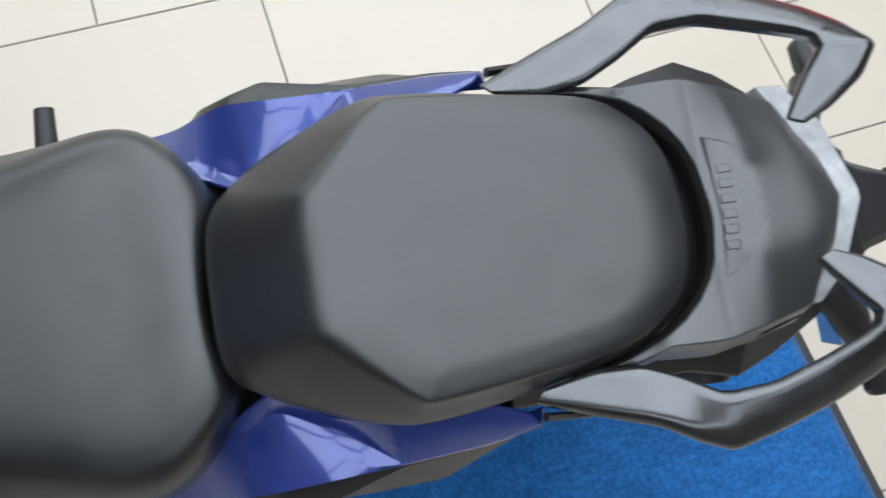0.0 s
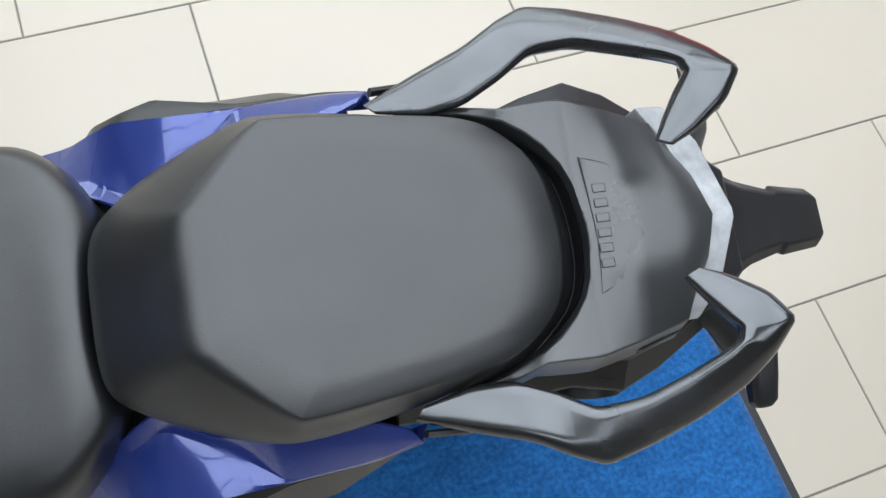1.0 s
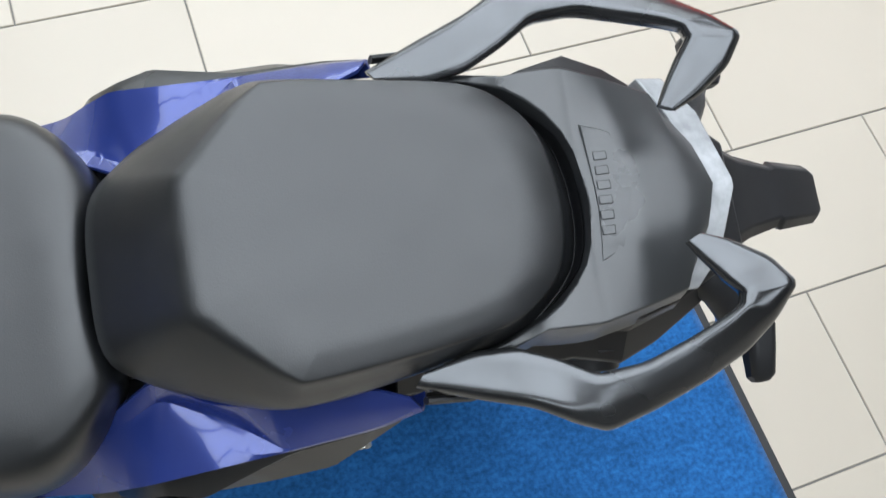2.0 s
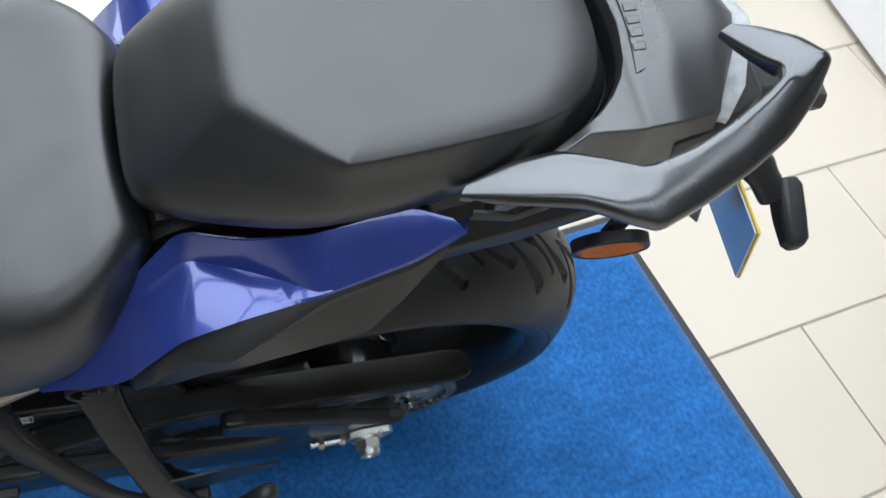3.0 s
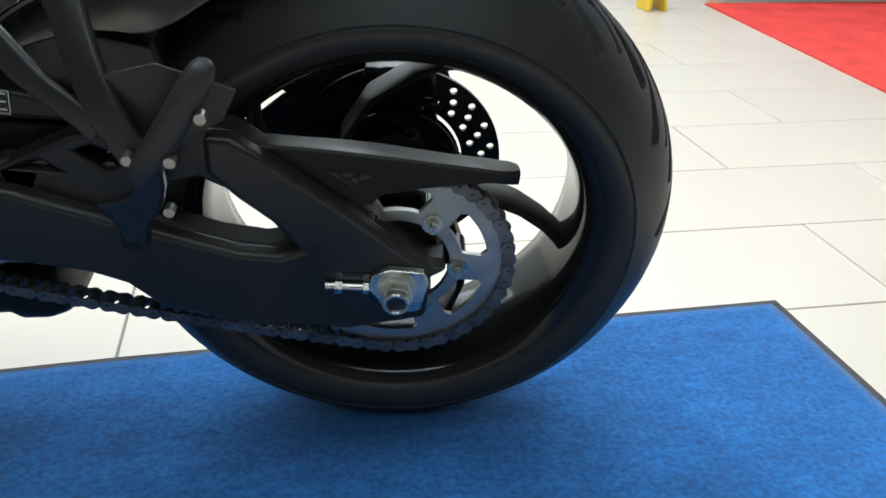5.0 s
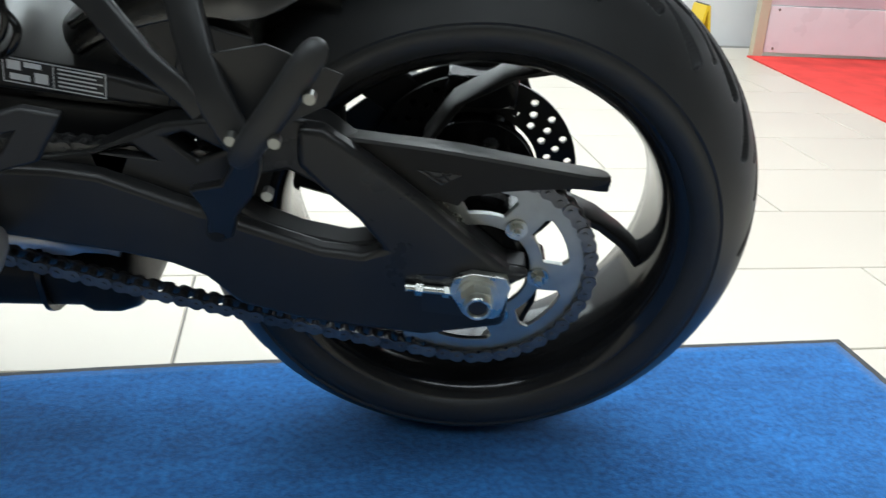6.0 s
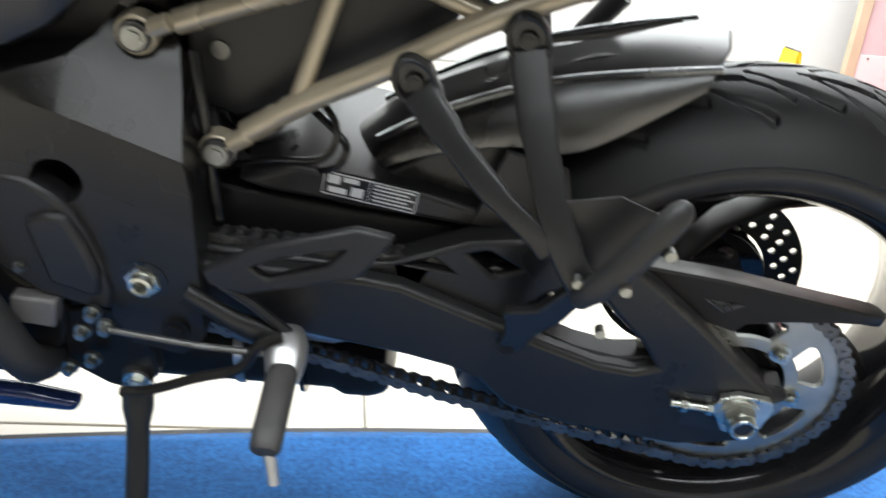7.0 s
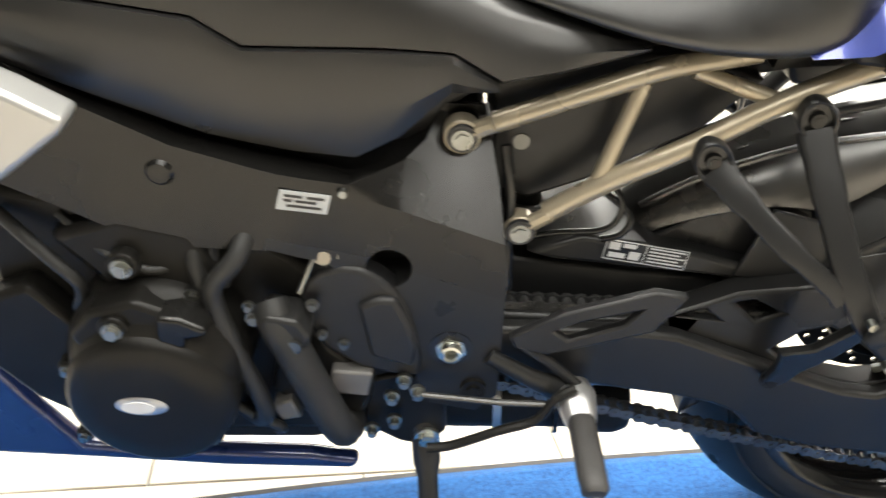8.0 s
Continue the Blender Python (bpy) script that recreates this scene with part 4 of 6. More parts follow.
    part("under_tray", prism([(-0.33, 0.735), (-0.25, 0.79), (-0.19, 0.835), (-0.02, 0.895), (0.0, 0.82), (-0.2, 0.73)], -0.066, 0.066), SATIN_BLACK, bike, "black under-seat tray")
    part("tray_front", prism([(-0.31, 0.715), (-0.20, 0.725), (-0.192, 0.80), (-0.212, 0.818), (-0.30, 0.765)], -0.086, 0.106), SATIN_BLACK, bike, "black under-seat tray")
    # dark gap lining between and under the seats
    part("seat_base", prism([(-0.60, 0.74), (-0.31, 0.735), (-0.235, 0.765), (-0.20, 0.84), (0.12, 0.905), (0.12, 0.87), (-0.05, 0.80), (-0.2, 0.72), (-0.35, 0.69), (-0.6, 0.70)], -0.058, 0.058), SATIN_BLACK, bike, "black seat base")


def tail_panels():
    up = [(-0.314, -0.118, 0.760), (-0.25, -0.103, 0.802), (-0.216, -0.088, 0.826), (-0.186, -0.072, 0.847), (-0.145, -0.096, 0.873), (-0.122, -0.102, 0.883), (-0.10, -0.106, 0.892), (-0.034, -0.1045, 0.9135), (-0.006, -0.116, 0.9125)]
    crease = [(-0.308, -0.128, 0.756), (-0.248, -0.113, 0.797), (-0.212, -0.098, 0.817), (-0.184, -0.089, 0.829), (-0.145, -0.112, 0.845), (-0.119, -0.126, 0.853), (-0.096, -0.1385, 0.861), (-0.03, -0.1325, 0.8895), (0.000, -0.123, 0.909)]
    low = [(-0.300, -0.145, 0.750), (-0.243, -0.151, 0.758), (-0.214, -0.149, 0.800), (-0.194, -0.147, 0.829), (-0.150, -0.1435, 0.846), (-0.116, -0.141, 0.854), (-0.092, -0.1397, 0.860), (-0.03, -0.134, 0.886), (0.003, -0.126, 0.906)]
    back = [(x + 0.005, y + 0.012, z - 0.006) for x, y, z in low]
    # a valley under the shelf and the ridge that rises out of it towards the lower edge
    ridge = [V(c).lerp(V(e), 0.12) for c, e in zip(crease, low)]
    ridge[3], ridge[4], ridge[5], ridge[6] = V((-0.186, -0.095, 0.8285)), V((-0.147, -0.122, 0.8475)), V((-0.121, -0.1375, 0.8540)), V((-0.0953, -0.1391, 0.8606))
    crease = [(x, y + 0.006 * dip, z - 0.002 * dip) for (x, y, z), dip in zip(crease, (0, 0, 0, 0.6, 1, 0.7, 0, 0, 0))]
    rows = zip(*[cut_corners(line, 2, 0.13) for line in (up, crease, ridge, low, back)])
    fairing = loft([list(r) for r in rows], cap=False, closed=False)
    far_fairing = off_side(mirrored(fairing))
    for v in far_fairing.verts:
        v.co.y += 0.004 * min(1.0, max(0.0, (-0.15 - v.co.x) / 0.08))
    part("tail_fairing", fairing, BLUE_PAINT, bike, "glossy metallic blue tail fairing", thick=0.003, smooth=24, bevel=0.0015)
    part("tail_fairing", far_fairing, BLUE_PAINT, bike, "glossy metallic blue tail fairing", thick=0.003, smooth=24, bevel=0.0015)
    # side panel: an upper shelf facet, a ridge, and a steep outer facet
    u = [(-0.238, -0.149, 0.754), (-0.214, -0.146, 0.795), (-0.191, -0.144, 0.822), (-0.150, -0.141, 0.840), (-0.118, -0.139, 0.849), (-0.092, -0.1375, 0.856), (-0.03, -0.131, 0.881), (0.000, -0.124, 0.900)]
    m = [(-0.234, -0.156, 0.750), (-0.218, -0.160, 0.779), (-0.190, -0.158, 0.813), (-0.162, -0.165, 0.8175), (-0.127, -0.153, 0.8350), (-0.093, -0.1415, 0.8525), (-0.03, -0.135, 0.877), (-0.003, -0.126, 0.897)]
    l = [(-0.224, -0.152, 0.736), (-0.204, -0.157, 0.756), (-0.178, -0.160, 0.781), (-0.156, -0.163, 0.792), (-0.110, -0.162, 0.806), (-0.062, -0.159, 0.819), (-0.036, -0.146, 0.842), (-0.012, -0.132, 0.878)]
    v = [V(a).lerp(V(b), 0.18) + V((0, 0.003, 0)) for a, b in zip(m, l)]
    tuck = [(x + 0.006, y + 0.045, z - 0.010) for x, y, z in l]
    rows = zip(*[cut_corners(line, 1, 0.1) for line in (u, m, v, l, tuck)])
    bm = loft([list(r) for r in rows], cap=False, closed=False)
    other = off_side(mirrored(bm))
    for v in other.verts:
        v.co.y += 0.004
    part("side_panel", bm, GREY_PANEL, bike, "dark grey grained plastic side panel", thick=0.003, bevel=0.0015, smooth=22)
    part("side_panel", other, GREY_PANEL, bike, "dark grey grained plastic side panel", thick=0.003, bevel=0.0015, smooth=22)
    part("inner_fender", prism([(-0.262, 0.765), (-0.25, 0.735), (-0.19, 0.730), (-0.143, 0.751), (-0.117, 0.771), (-0.075, 0.783), (-0.037, 0.788), (-0.012, 0.815), (-0.10, 0.83), (-0.20, 0.80)], -0.121, 0.121), GRAIN_PLASTIC, bike, "black plastic inner fender", bevel=0.006)
    part("fender_web", prism([(-0.30, 0.735), (-0.28, 0.690), (-0.22, 0.698), (-0.185, 0.712), (-0.143, 0.740), (-0.10, 0.766), (-0.06, 0.79), (-0.20, 0.80)], -0.070, 0.070), GRAIN_PLASTIC, bike, "black plastic inner fender", bevel=0.006)
    part("fender_edge", sweep([(-0.262, -0.088, 0.668), (-0.20, -0.090, 0.684), (-0.145, -0.090, 0.7015)], [0.004, 0.0045, 0.0025], 8), GRAIN_PLASTIC, bike, "thin black fender edge")
    # tail body under the grab handles
    rings = []
    for x, w, zt, zb in ((-0.14, 0.10, 0.86, 0.76), (-0.05, 0.114, 0.898, 0.775), (0.02, 0.115, 0.918, 0.815), (0.068, 0.110, 0.930, 0.812), (0.13, 0.108, 0.930, 0.843), (0.17, 0.118, 0.928, 0.838), (0.205, 0.106, 0.924, 0.828), (0.245, 0.082, 0.915, 0.846), (0.275, 0.055, 0.905, 0.866)):
        out = 0.022 * min(1.0, max(0.0, (x - 0.06) / 0.07)) * min(1.0, max(0.0, (0.27 - x) / 0.06))     # the right flank stands further out
        rings.append([V((x, w * a + (out if a > 0.85 else 0), zb + (zt - zb) * b)) for a, b in ((-0.88, 0), (-0.97, 0.10), (-1, 0.35), (-0.80, 0.62), (-0.74, 1), (0.74, 1), (0.80, 0.62), (1, 0.35), (0.97, 0.10), (0.88, 0))])
    part("tail_body", loft(rings), GRAIN_PLASTIC, bike, "black grained plastic tail body", smooth=25, bevel=0.003)
    both("tail_vent", joined(sweep([(0.003, -0.119, 0.922), (0.035, -0.122, 0.916), (0.058, -0.120, 0.925)], 0.006, 8, flat=0.5)), GRAIN_PLASTIC, "black plastic vent bar")


def rear_deck():
    # half sections from the seat side to the tail: middle height, then inner, top, shoulder and outer points
    sections = ((0.030, 0.90, (0.094, 0.90), (0.099, 0.922), (0.104, 0.919), (0.107, 0.905)), (0.064, 0.90, (0.084, 0.90), (0.089, 0.940), (0.095, 0.938), (0.100, 0.915)),
                (0.090, 0.90, (0.073, 0.905), (0.077, 0.951), (0.085, 0.955), (0.093, 0.922)), (0.104, 0.90, (0.064, 0.905), (0.068, 0.953), (0.086, 0.956), (0.095, 0.922)),
                (0.116, 0.90, (0.053, 0.905), (0.057, 0.955), (0.0868, 0.956), (0.096, 0.922)), (0.1255, 0.90, (0.040, 0.91), (0.044, 0.956), (0.0872, 0.956), (0.0965, 0.922)),
                (0.1310, 0.90, (0.026, 0.91), (0.030, 0.957), (0.0870, 0.9555), (0.0965, 0.921)), (0.1340, 0.90, (0.008, 0.91), (0.012, 0.9575), (0.0868, 0.955), (0.0962, 0.920)),
                (0.1347, 0.9580, (0.006, 0.958), (0.012, 0.9578), (0.0866, 0.955), (0.096, 0.920)),
                (0.165, 0.9640, (0.018, 0.9636), (0.036, 0.9625), (0.081, 0.948), (0.091, 0.914)), (0.205, 0.9635, (0.018, 0.9625), (0.034, 0.9605), (0.072, 0.939), (0.083, 0.907)),
                (0.220, 0.9625, (0.016, 0.9610), (0.032, 0.9580), (0.062, 0.938), (0.075, 0.905)), (0.232, 0.9570, (0.016, 0.9550), (0.030, 0.9520), (0.050, 0.934), (0.064, 0.903)))
    rings = []
    for x, zc, *half in sections:
        half = [(half[-1][0], half[-1][1] - 0.028)] + half[::-1]
        rings.append([V((x, -a, b)) for a, b in half] + [V((x, 0, zc))] + [V((x, a, b)) for a, b in half[::-1]])
    # the rear edge runs to a blunt point in the middle
    for ring, slant in ((rings[-2], 0.16), (rings[-1], 0.27)):
        for p in ring:
            p.x -= slant * abs(p.y)
    fine = [rings[0]]
    for a, b in zip(rings, rings[1:]):
        fine += [[p.lerp(q, f) for p, q in zip(a, b)] for f in ((0.2, 0.8, 1.0) if b[0].x - a[0].x > 0.02 else (1.0,))]
    deck = part("rear_deck", off_side(loft(fine)), DECK_PLASTIC, bike, "dark grey moulded plastic tail cover", smooth=26, bevel=0.003, seg=3)
    # raised panel and embossed emblem, laid on the cover's own surface
    tree = bvhtree.BVHTree.FromPolygons([v.co.copy() for v in deck.data.vertices], [tuple(p.vertices) for p in deck.data.polygons])

    def on_deck(x, y):
        return tree.ray_cast(V((x, y, 1.1)), V((0, 0, -1)))[0].z

    def draped(poly, height, shrink, cuts):
        bm = bmesh.new()
        bm.faces.new([bm.verts.new((x, y, 0)) for x, y in poly])
        for co, no in cuts:
            bmesh.ops.bisect_plane(bm, geom=list(bm.verts) + list(bm.edges) + list(bm.faces), plane_co=co, plane_no=no)
        bmesh.ops.recalc_face_normals(bm, faces=list(bm.faces))
        cx, cy = sum(p[0] for p in poly) / len(poly), sum(p[1] for p in poly) / len(poly)
        up = bmesh.ops.extrude_face_region(bm, geom=list(bm.faces))
        top = {g for g in up["geom"] if isinstance(g, bmesh.types.BMVert)}
        for v in bm.verts:
            if v in top:
                v.co.x, v.co.y = cx + (v.co.x - cx) * shrink, cy + (v.co.y - cy) * shrink
            v.co.z = on_deck(v.co.x, v.co.y) + (height if v in top else -0.002)
        bmesh.ops.recalc_face_normals(bm, faces=list(bm.faces))
        return bm

    raised = [(0.1365, -0.046), (0.1385, -0.030), (0.1400, -0.010), (0.1400, 0.006), (0.1395, 0.030), (0.1385, 0.056), (0.1590, 0.0475), (0.1660, 0.004), (0.1530, -0.0396)]
    cuts = [((0, y, 0), (0, 1, 0)) for y in (-0.036, -0.03, -0.015, 0.0, 0.015, 0.03, 0.036, 0.045)] + [((x, 0, 0), (1, 0, 0)) for x in (0.140, 0.150, 0.158)]
    part("raised_panel", draped(raised, 0.0018, 0.955, cuts), DECK_PLASTIC, deck, bevel=0.0008)
    for k in range(6):
        y0 = 0.0335 - k * 0.0107
        x0 = 0.1425 - 0.0007 * k
        part("emblem_bar", draped([(x0, y0), (x0 + 0.0105, y0 - 0.0006), (x0 + 0.0105, y0 - 0.0078), (x0, y0 - 0.0072)], 0.0027, 0.88, ()), DECK_PLASTIC, deck, bevel=0.0006)
    # clear lamp strip round the tail
    rings = []
    for y, x0, x1, z in ((-0.072, 0.200, 0.220, 0.930), (-0.050, 0.212, 0.2375, 0.941), (-0.003, 0.229, 0.2530, 0.953), (0.004, 0.229, 0.2530, 0.953), (0.060, 0.214, 0.2420, 0.942), (0.094, 0.202, 0.2260, 0.928)):
        rings.append([V((x0, y, z)), V((x1, y, z - 0.006)), V((x1 + 0.004, y, z - 0.030)), V((x0, y, z - 0.034))])
    lamp = part("tail_lamp", loft(rings), CLEAR_LENS, bike, "clear plastic tail lamp strip", bevel=0.0015)
    rings = []
    for x, w, zt, h in ((0.235, 0.052, 0.912, 0.030), (0.262, 0.050, 0.905, 0.030), (0.298, 0.036, 0.886, 0.028), (0.336, 0.028, 0.868, 0.026), (0.339, 0.031, 0.8675, 0.026), (0.384, 0.027, 0.846, 0.024), (0.393, 0.021, 0.840, 0.018)):
        rings.append([V((x, w * a, zt - h * b)) for a, b in ((-0.8, 1), (-1, 0.4), (-0.75, 0), (0.75, 0), (1, 0.4), (0.8, 1))])
    part("plate_lamp_arm", loft(rings), GRAIN_PLASTIC, bike, "black plastic plate lamp arm", bevel=0.002, smooth=30)


def grab_handles():
    # outer and inner upper edge, depth, and 0 for a flat pad to 1 for a ridged bar, from front to tip
    stations = [((-0.004, -0.109, 0.929), (0.004, -0.099, 0.934), 0.010, 0), ((0.032, -0.123, 0.943), (0.036, -0.0895, 0.946), 0.014, 0), ((0.0707, -0.136, 0.9575), (0.0632, -0.0911, 0.955), 0.020, 0),
                ((0.096, -0.151, 0.9615), (0.090, -0.104, 0.9635), 0.026, 0.25), ((0.117, -0.160, 0.963), (0.1135, -0.1185, 0.971), 0.028, 1), ((0.150, -0.150, 0.974), (0.142, -0.1165, 0.986), 0.028, 1),
                ((0.182, -0.137, 0.987), (0.170, -0.106, 0.999), 0.026, 1), ((0.209, -0.122, 1.000), (0.190, -0.096, 1.013), 0.025, 1), ((0.227, -0.104, 1.014), (0.1985, -0.0905, 1.0205), 0.024, 0.6),
                ((0.2385, -0.083, 1.029), (0.2005, -0.083, 1.0195), 0.022, 0), ((0.227, -0.063, 1.0225), (0.193, -0.072, 1.0125), 0.018, 0), ((0.206, -0.047, 1.013), (0.184, -0.0565, 1.007), 0.013, 0),
                ((0.190, -0.040, 1.0065), (0.1785, -0.045, 1.003), 0.009, 0)]
    rings = []
    down = V((0.20, -0.08, -0.97))
    for o, n, h, w in stations:
        o, n = V(o), V(n)
        a = n - o
        ridge = n - a * 0.15 + V((0, 0, 0.0035 * w))
        first = (o + a * 0.16).lerp(o.lerp(ridge, 0.45), w)
        last = (n - a * 0.14).lerp(ridge, w)
        rings.append(round_ring([o + down * min(0.006, h * 0.4), first, last, n + down * min(0.005, h * 0.35), n + down * h * 0.92 - a * 0.08, o.lerp(n, 0.45) + down * h * 1.1, o + down * h * 0.72 + a * 0.04], 0.0058))
    tracks = [cut_corners([ring[k] for ring in rings], 2, 0.12) for k in range(len(rings[0]))]
    both("grab_handle", loft([list(ring) for ring in zip(*tracks)]), HANDLE_PAINT, "satin dark grey cast grab handle", smooth=55)


def rear_gear():
    fin = [(0.200, 0.835), (0.235, 0.86), (0.300, 0.850), (0.305, 0.775), (0.330, 0.705), (0.362, 0.620), (0.330, 0.655), (0.262, 0.745)]
    br = part("plate_bracket", prism(fin, -0.045, -0.030), GRAIN_PLASTIC, bike, "black plastic number plate bracket", bevel=0.003)
    part("bracket_web", prism([(0.215, 0.85), (0.30, 0.855), (0.338, 0.742), (0.310, 0.752), (0.27, 0.80)], -0.030, 0.030), GRAIN_PLASTIC, br, bevel=0.003)
    part("bracket_fin", prism(fin, 0.030, 0.045), GRAIN_PLASTIC, br, bevel=0.003)
    m = Matrix.Translation((0.357, 0, 0.694)) @ Matrix.Rotation(radians(-23.2), 4, "Y")
    pl = part("number_plate", box((-0.0015, -0.114, -0.080), (0.0015, 0.114, 0.080)), PLATE_YELLOW, bike, "yellow number plate, grey on its front", bevel=0.0008)
    pl.matrix_basis = m
    bk = part("plate_backing", box((-0.0035, -0.1125, -0.0785), (-0.0016, 0.1125, 0.0785)), PLATE_BACK, pl, "pale grey backing")
    for k in range(7):
        bar = part("plate_bar", box((0.0016, -0.09 + k * 0.026, -0.04), (0.0021, -0.074 + k * 0.026, 0.04)), LABEL_SHADE_BLACK, pl)
    stalk = joined(sweep(curve_points([(0.240, -0.040, 0.888), (0.256, -0.066, 0.880), (0.276, -0.090, 0.864), (0.290, -0.108, 0.850)], 4), [0.019] * 5 + [0.0165] * 4 + [0.0145] * 4, 12, flat=0.8, up=(0, 0, 1)))
    both("indicator_stalk", stalk, GRAIN_PLASTIC, "black rubber indicator stalk", smooth=50)
    rings = []
    for y, w, h, x, z in ((-0.100, 0.009, 0.009, 0.300, 0.857), (-0.107, 0.0125, 0.013, 0.301, 0.853), (-0.128, 0.0125, 0.012, 0.301, 0.846), (-0.148, 0.011, 0.010, 0.302, 0.839), (-0.154, 0.006, 0.006, 0.302, 0.837)):
        rings.append([V((x + w * a, y, z + h * b)) for a, b in ((-1, -0.6), (-0.6, -1), (0.6, -1), (1, -0.6), (1, 0.6), (0.6, 1), (-0.6, 1), (-1, 0.6))])
    both("indicator", loft(rings), GRAIN_PLASTIC, "black slim rear indicator", bevel=0.002)
    # round side reflector on a strap
    c = V((0.162, -0.112, 0.793))
    tilt = Matrix.Translation(c) @ Matrix.Rotation(radians(-6), 4, "Z") @ Matrix.Rotation(radians(9), 4, "X")
    ref = part("side_reflector", moved(revolve([(0.006, 0.028), (0.006, 0.0335), (-0.004, 0.0335), (-0.005, 0.0325), (-0.005, 0.0295), (-0.002, 0.029)], (0, 0, 0), 48), tilt), GRAIN_PLASTIC, bike, "round amber side reflector in a black bezel")
    part("reflector_lens", moved(revolve([(-0.002, 0.001), (-0.002, 0.0292), (0.002, 0.0292)], (0, 0, 0), 48), tilt), AMBER, ref, "amber reflector lens")
    # lit and shaded facets alternate by colour, not by slope
    for k in range(8):
        a0, a1 = math.pi * k / 4 + 0.2, math.pi * (k + 1) / 4 + 0.2
        pts = [(0, 0)] + [(0.0288 * math.cos(a0 + (a1 - a0) * q / 6), 0.0288 * math.sin(a0 + (a1 - a0) * q / 6)) for q in range(7)]
        part("lens_facet", moved(prism(pts, -0.0042, -0.0015), tilt), AMBER if k % 2 else AMBER_SHADED, ref)
    for k in range(-9, 10):
        x = k * 0.003
        h = math.sqrt(0.0284 ** 2 - x * x)
        part("lens_rib", moved(rod((x, -0.0042, -h), (x, -0.0042, h), 0.0008, 5), tilt), AMBER, ref)
    part("strap", prism([(0.149, 0.88), (0.169, 0.88), (0.168, 0.81), (0.149, 0.81)], -0.107, -0.103), GRAIN_PLASTIC, ref, "black strap")


def subframe():
    tube = lambda pts, r=0.0112: sweep(curve_points(pts, 4), r, 14)
    both("subframe_tube", tube([(-0.574, -0.100, 0.654), (-0.50, -0.100, 0.684), (-0.42, -0.100, 0.716), (-0.372, -0.098, 0.727), (-0.33, -0.094, 0.735)]), BRONZE, "bronze painted steel tube")
    both("subframe_tube", tube([(-0.514, -0.112, 0.560), (-0.46, -0.116, 0.600), (-0.382, -0.119, 0.646), (-0.306, -0.114, 0.692), (-0.20, -0.104, 0.738), (-0.05, -0.09, 0.790)]), BRONZE, "bronze painted steel tube")
    both("subframe_strut", tube([(-0.468, -0.113, 0.595), (-0.434, -0.100, 0.703)], 0.0085), BRONZE, "bronze painted steel strut")
    both("subframe_strut", tube([(-0.388, -0.099, 0.716), (-0.300, -0.108, 0.690)], 0.0085), BRONZE, "bronze painted steel strut")
    for c, r in (((-0.605, -0.112, 0.645), 0.0185), ((-0.540, -0.116, 0.541), 0.0170)):
        lug = part("frame_lug", joined(rod(V(c) + V((0, 0.016, 0)), V(c) - V((0, 0.005, 0)), r, 28), sweep([V(c), V(c) + V((0.03, 0, 0.014 if r > 0.018 else 0.02))], 0.009, 10)), BRONZE, bike, "bronze painted lug", bevel=0.002)
        part("lug_washer", revolve([(-0.0075, 0.0085), (-0.0085, 0.010), (-0.0085, 0.0145), (-0.006, 0.0155), (-0.004, 0.0155)], V(c), 32), LABEL_SHADE_BLACK, lug, "black washer")
        part("lug_bolt", joined(rod(V(c) - V((0, 0.004, 0)), V(c) - V((0, 0.0105, 0)), 0.0118, 24, 0.0108), rod(V(c) - V((0, 0.0105, 0)), V(c) - V((0, 0.0125, 0)), 0.0075, 6)), ZINC, lug, "zinc plated bolt")
    part("clamp_bolt", joined(rod((-0.543, -0.062, 0.623), (-0.543, -0.076, 0.623), 0.0135, 6), rod((-0.543, -0.076, 0.623), (-0.543, -0.080, 0.623), 0.009, 16)), DARK_STEEL, bike, "zinc plated bolt")
    part("air_box", prism([(-1.05, 0.60), (-0.64, 0.60), (-0.62, 0.66), (-0.565, 0.70), (-0.565, 0.775), (-1.05, 0.80)], -0.088, 0.088), GRAIN_PLASTIC, bike, "black plastic air box", bevel=0.006)
    part("battery_box", prism([(-0.575, 0.70), (-0.40, 0.725), (-0.31, 0.70), (-0.36, 0.645), (-0.47, 0.58), (-0.53, 0.555), (-0.57, 0.57)], -0.078, 0.078), SATIN_BLACK, bike, "black plastic battery box", bevel=0.004)


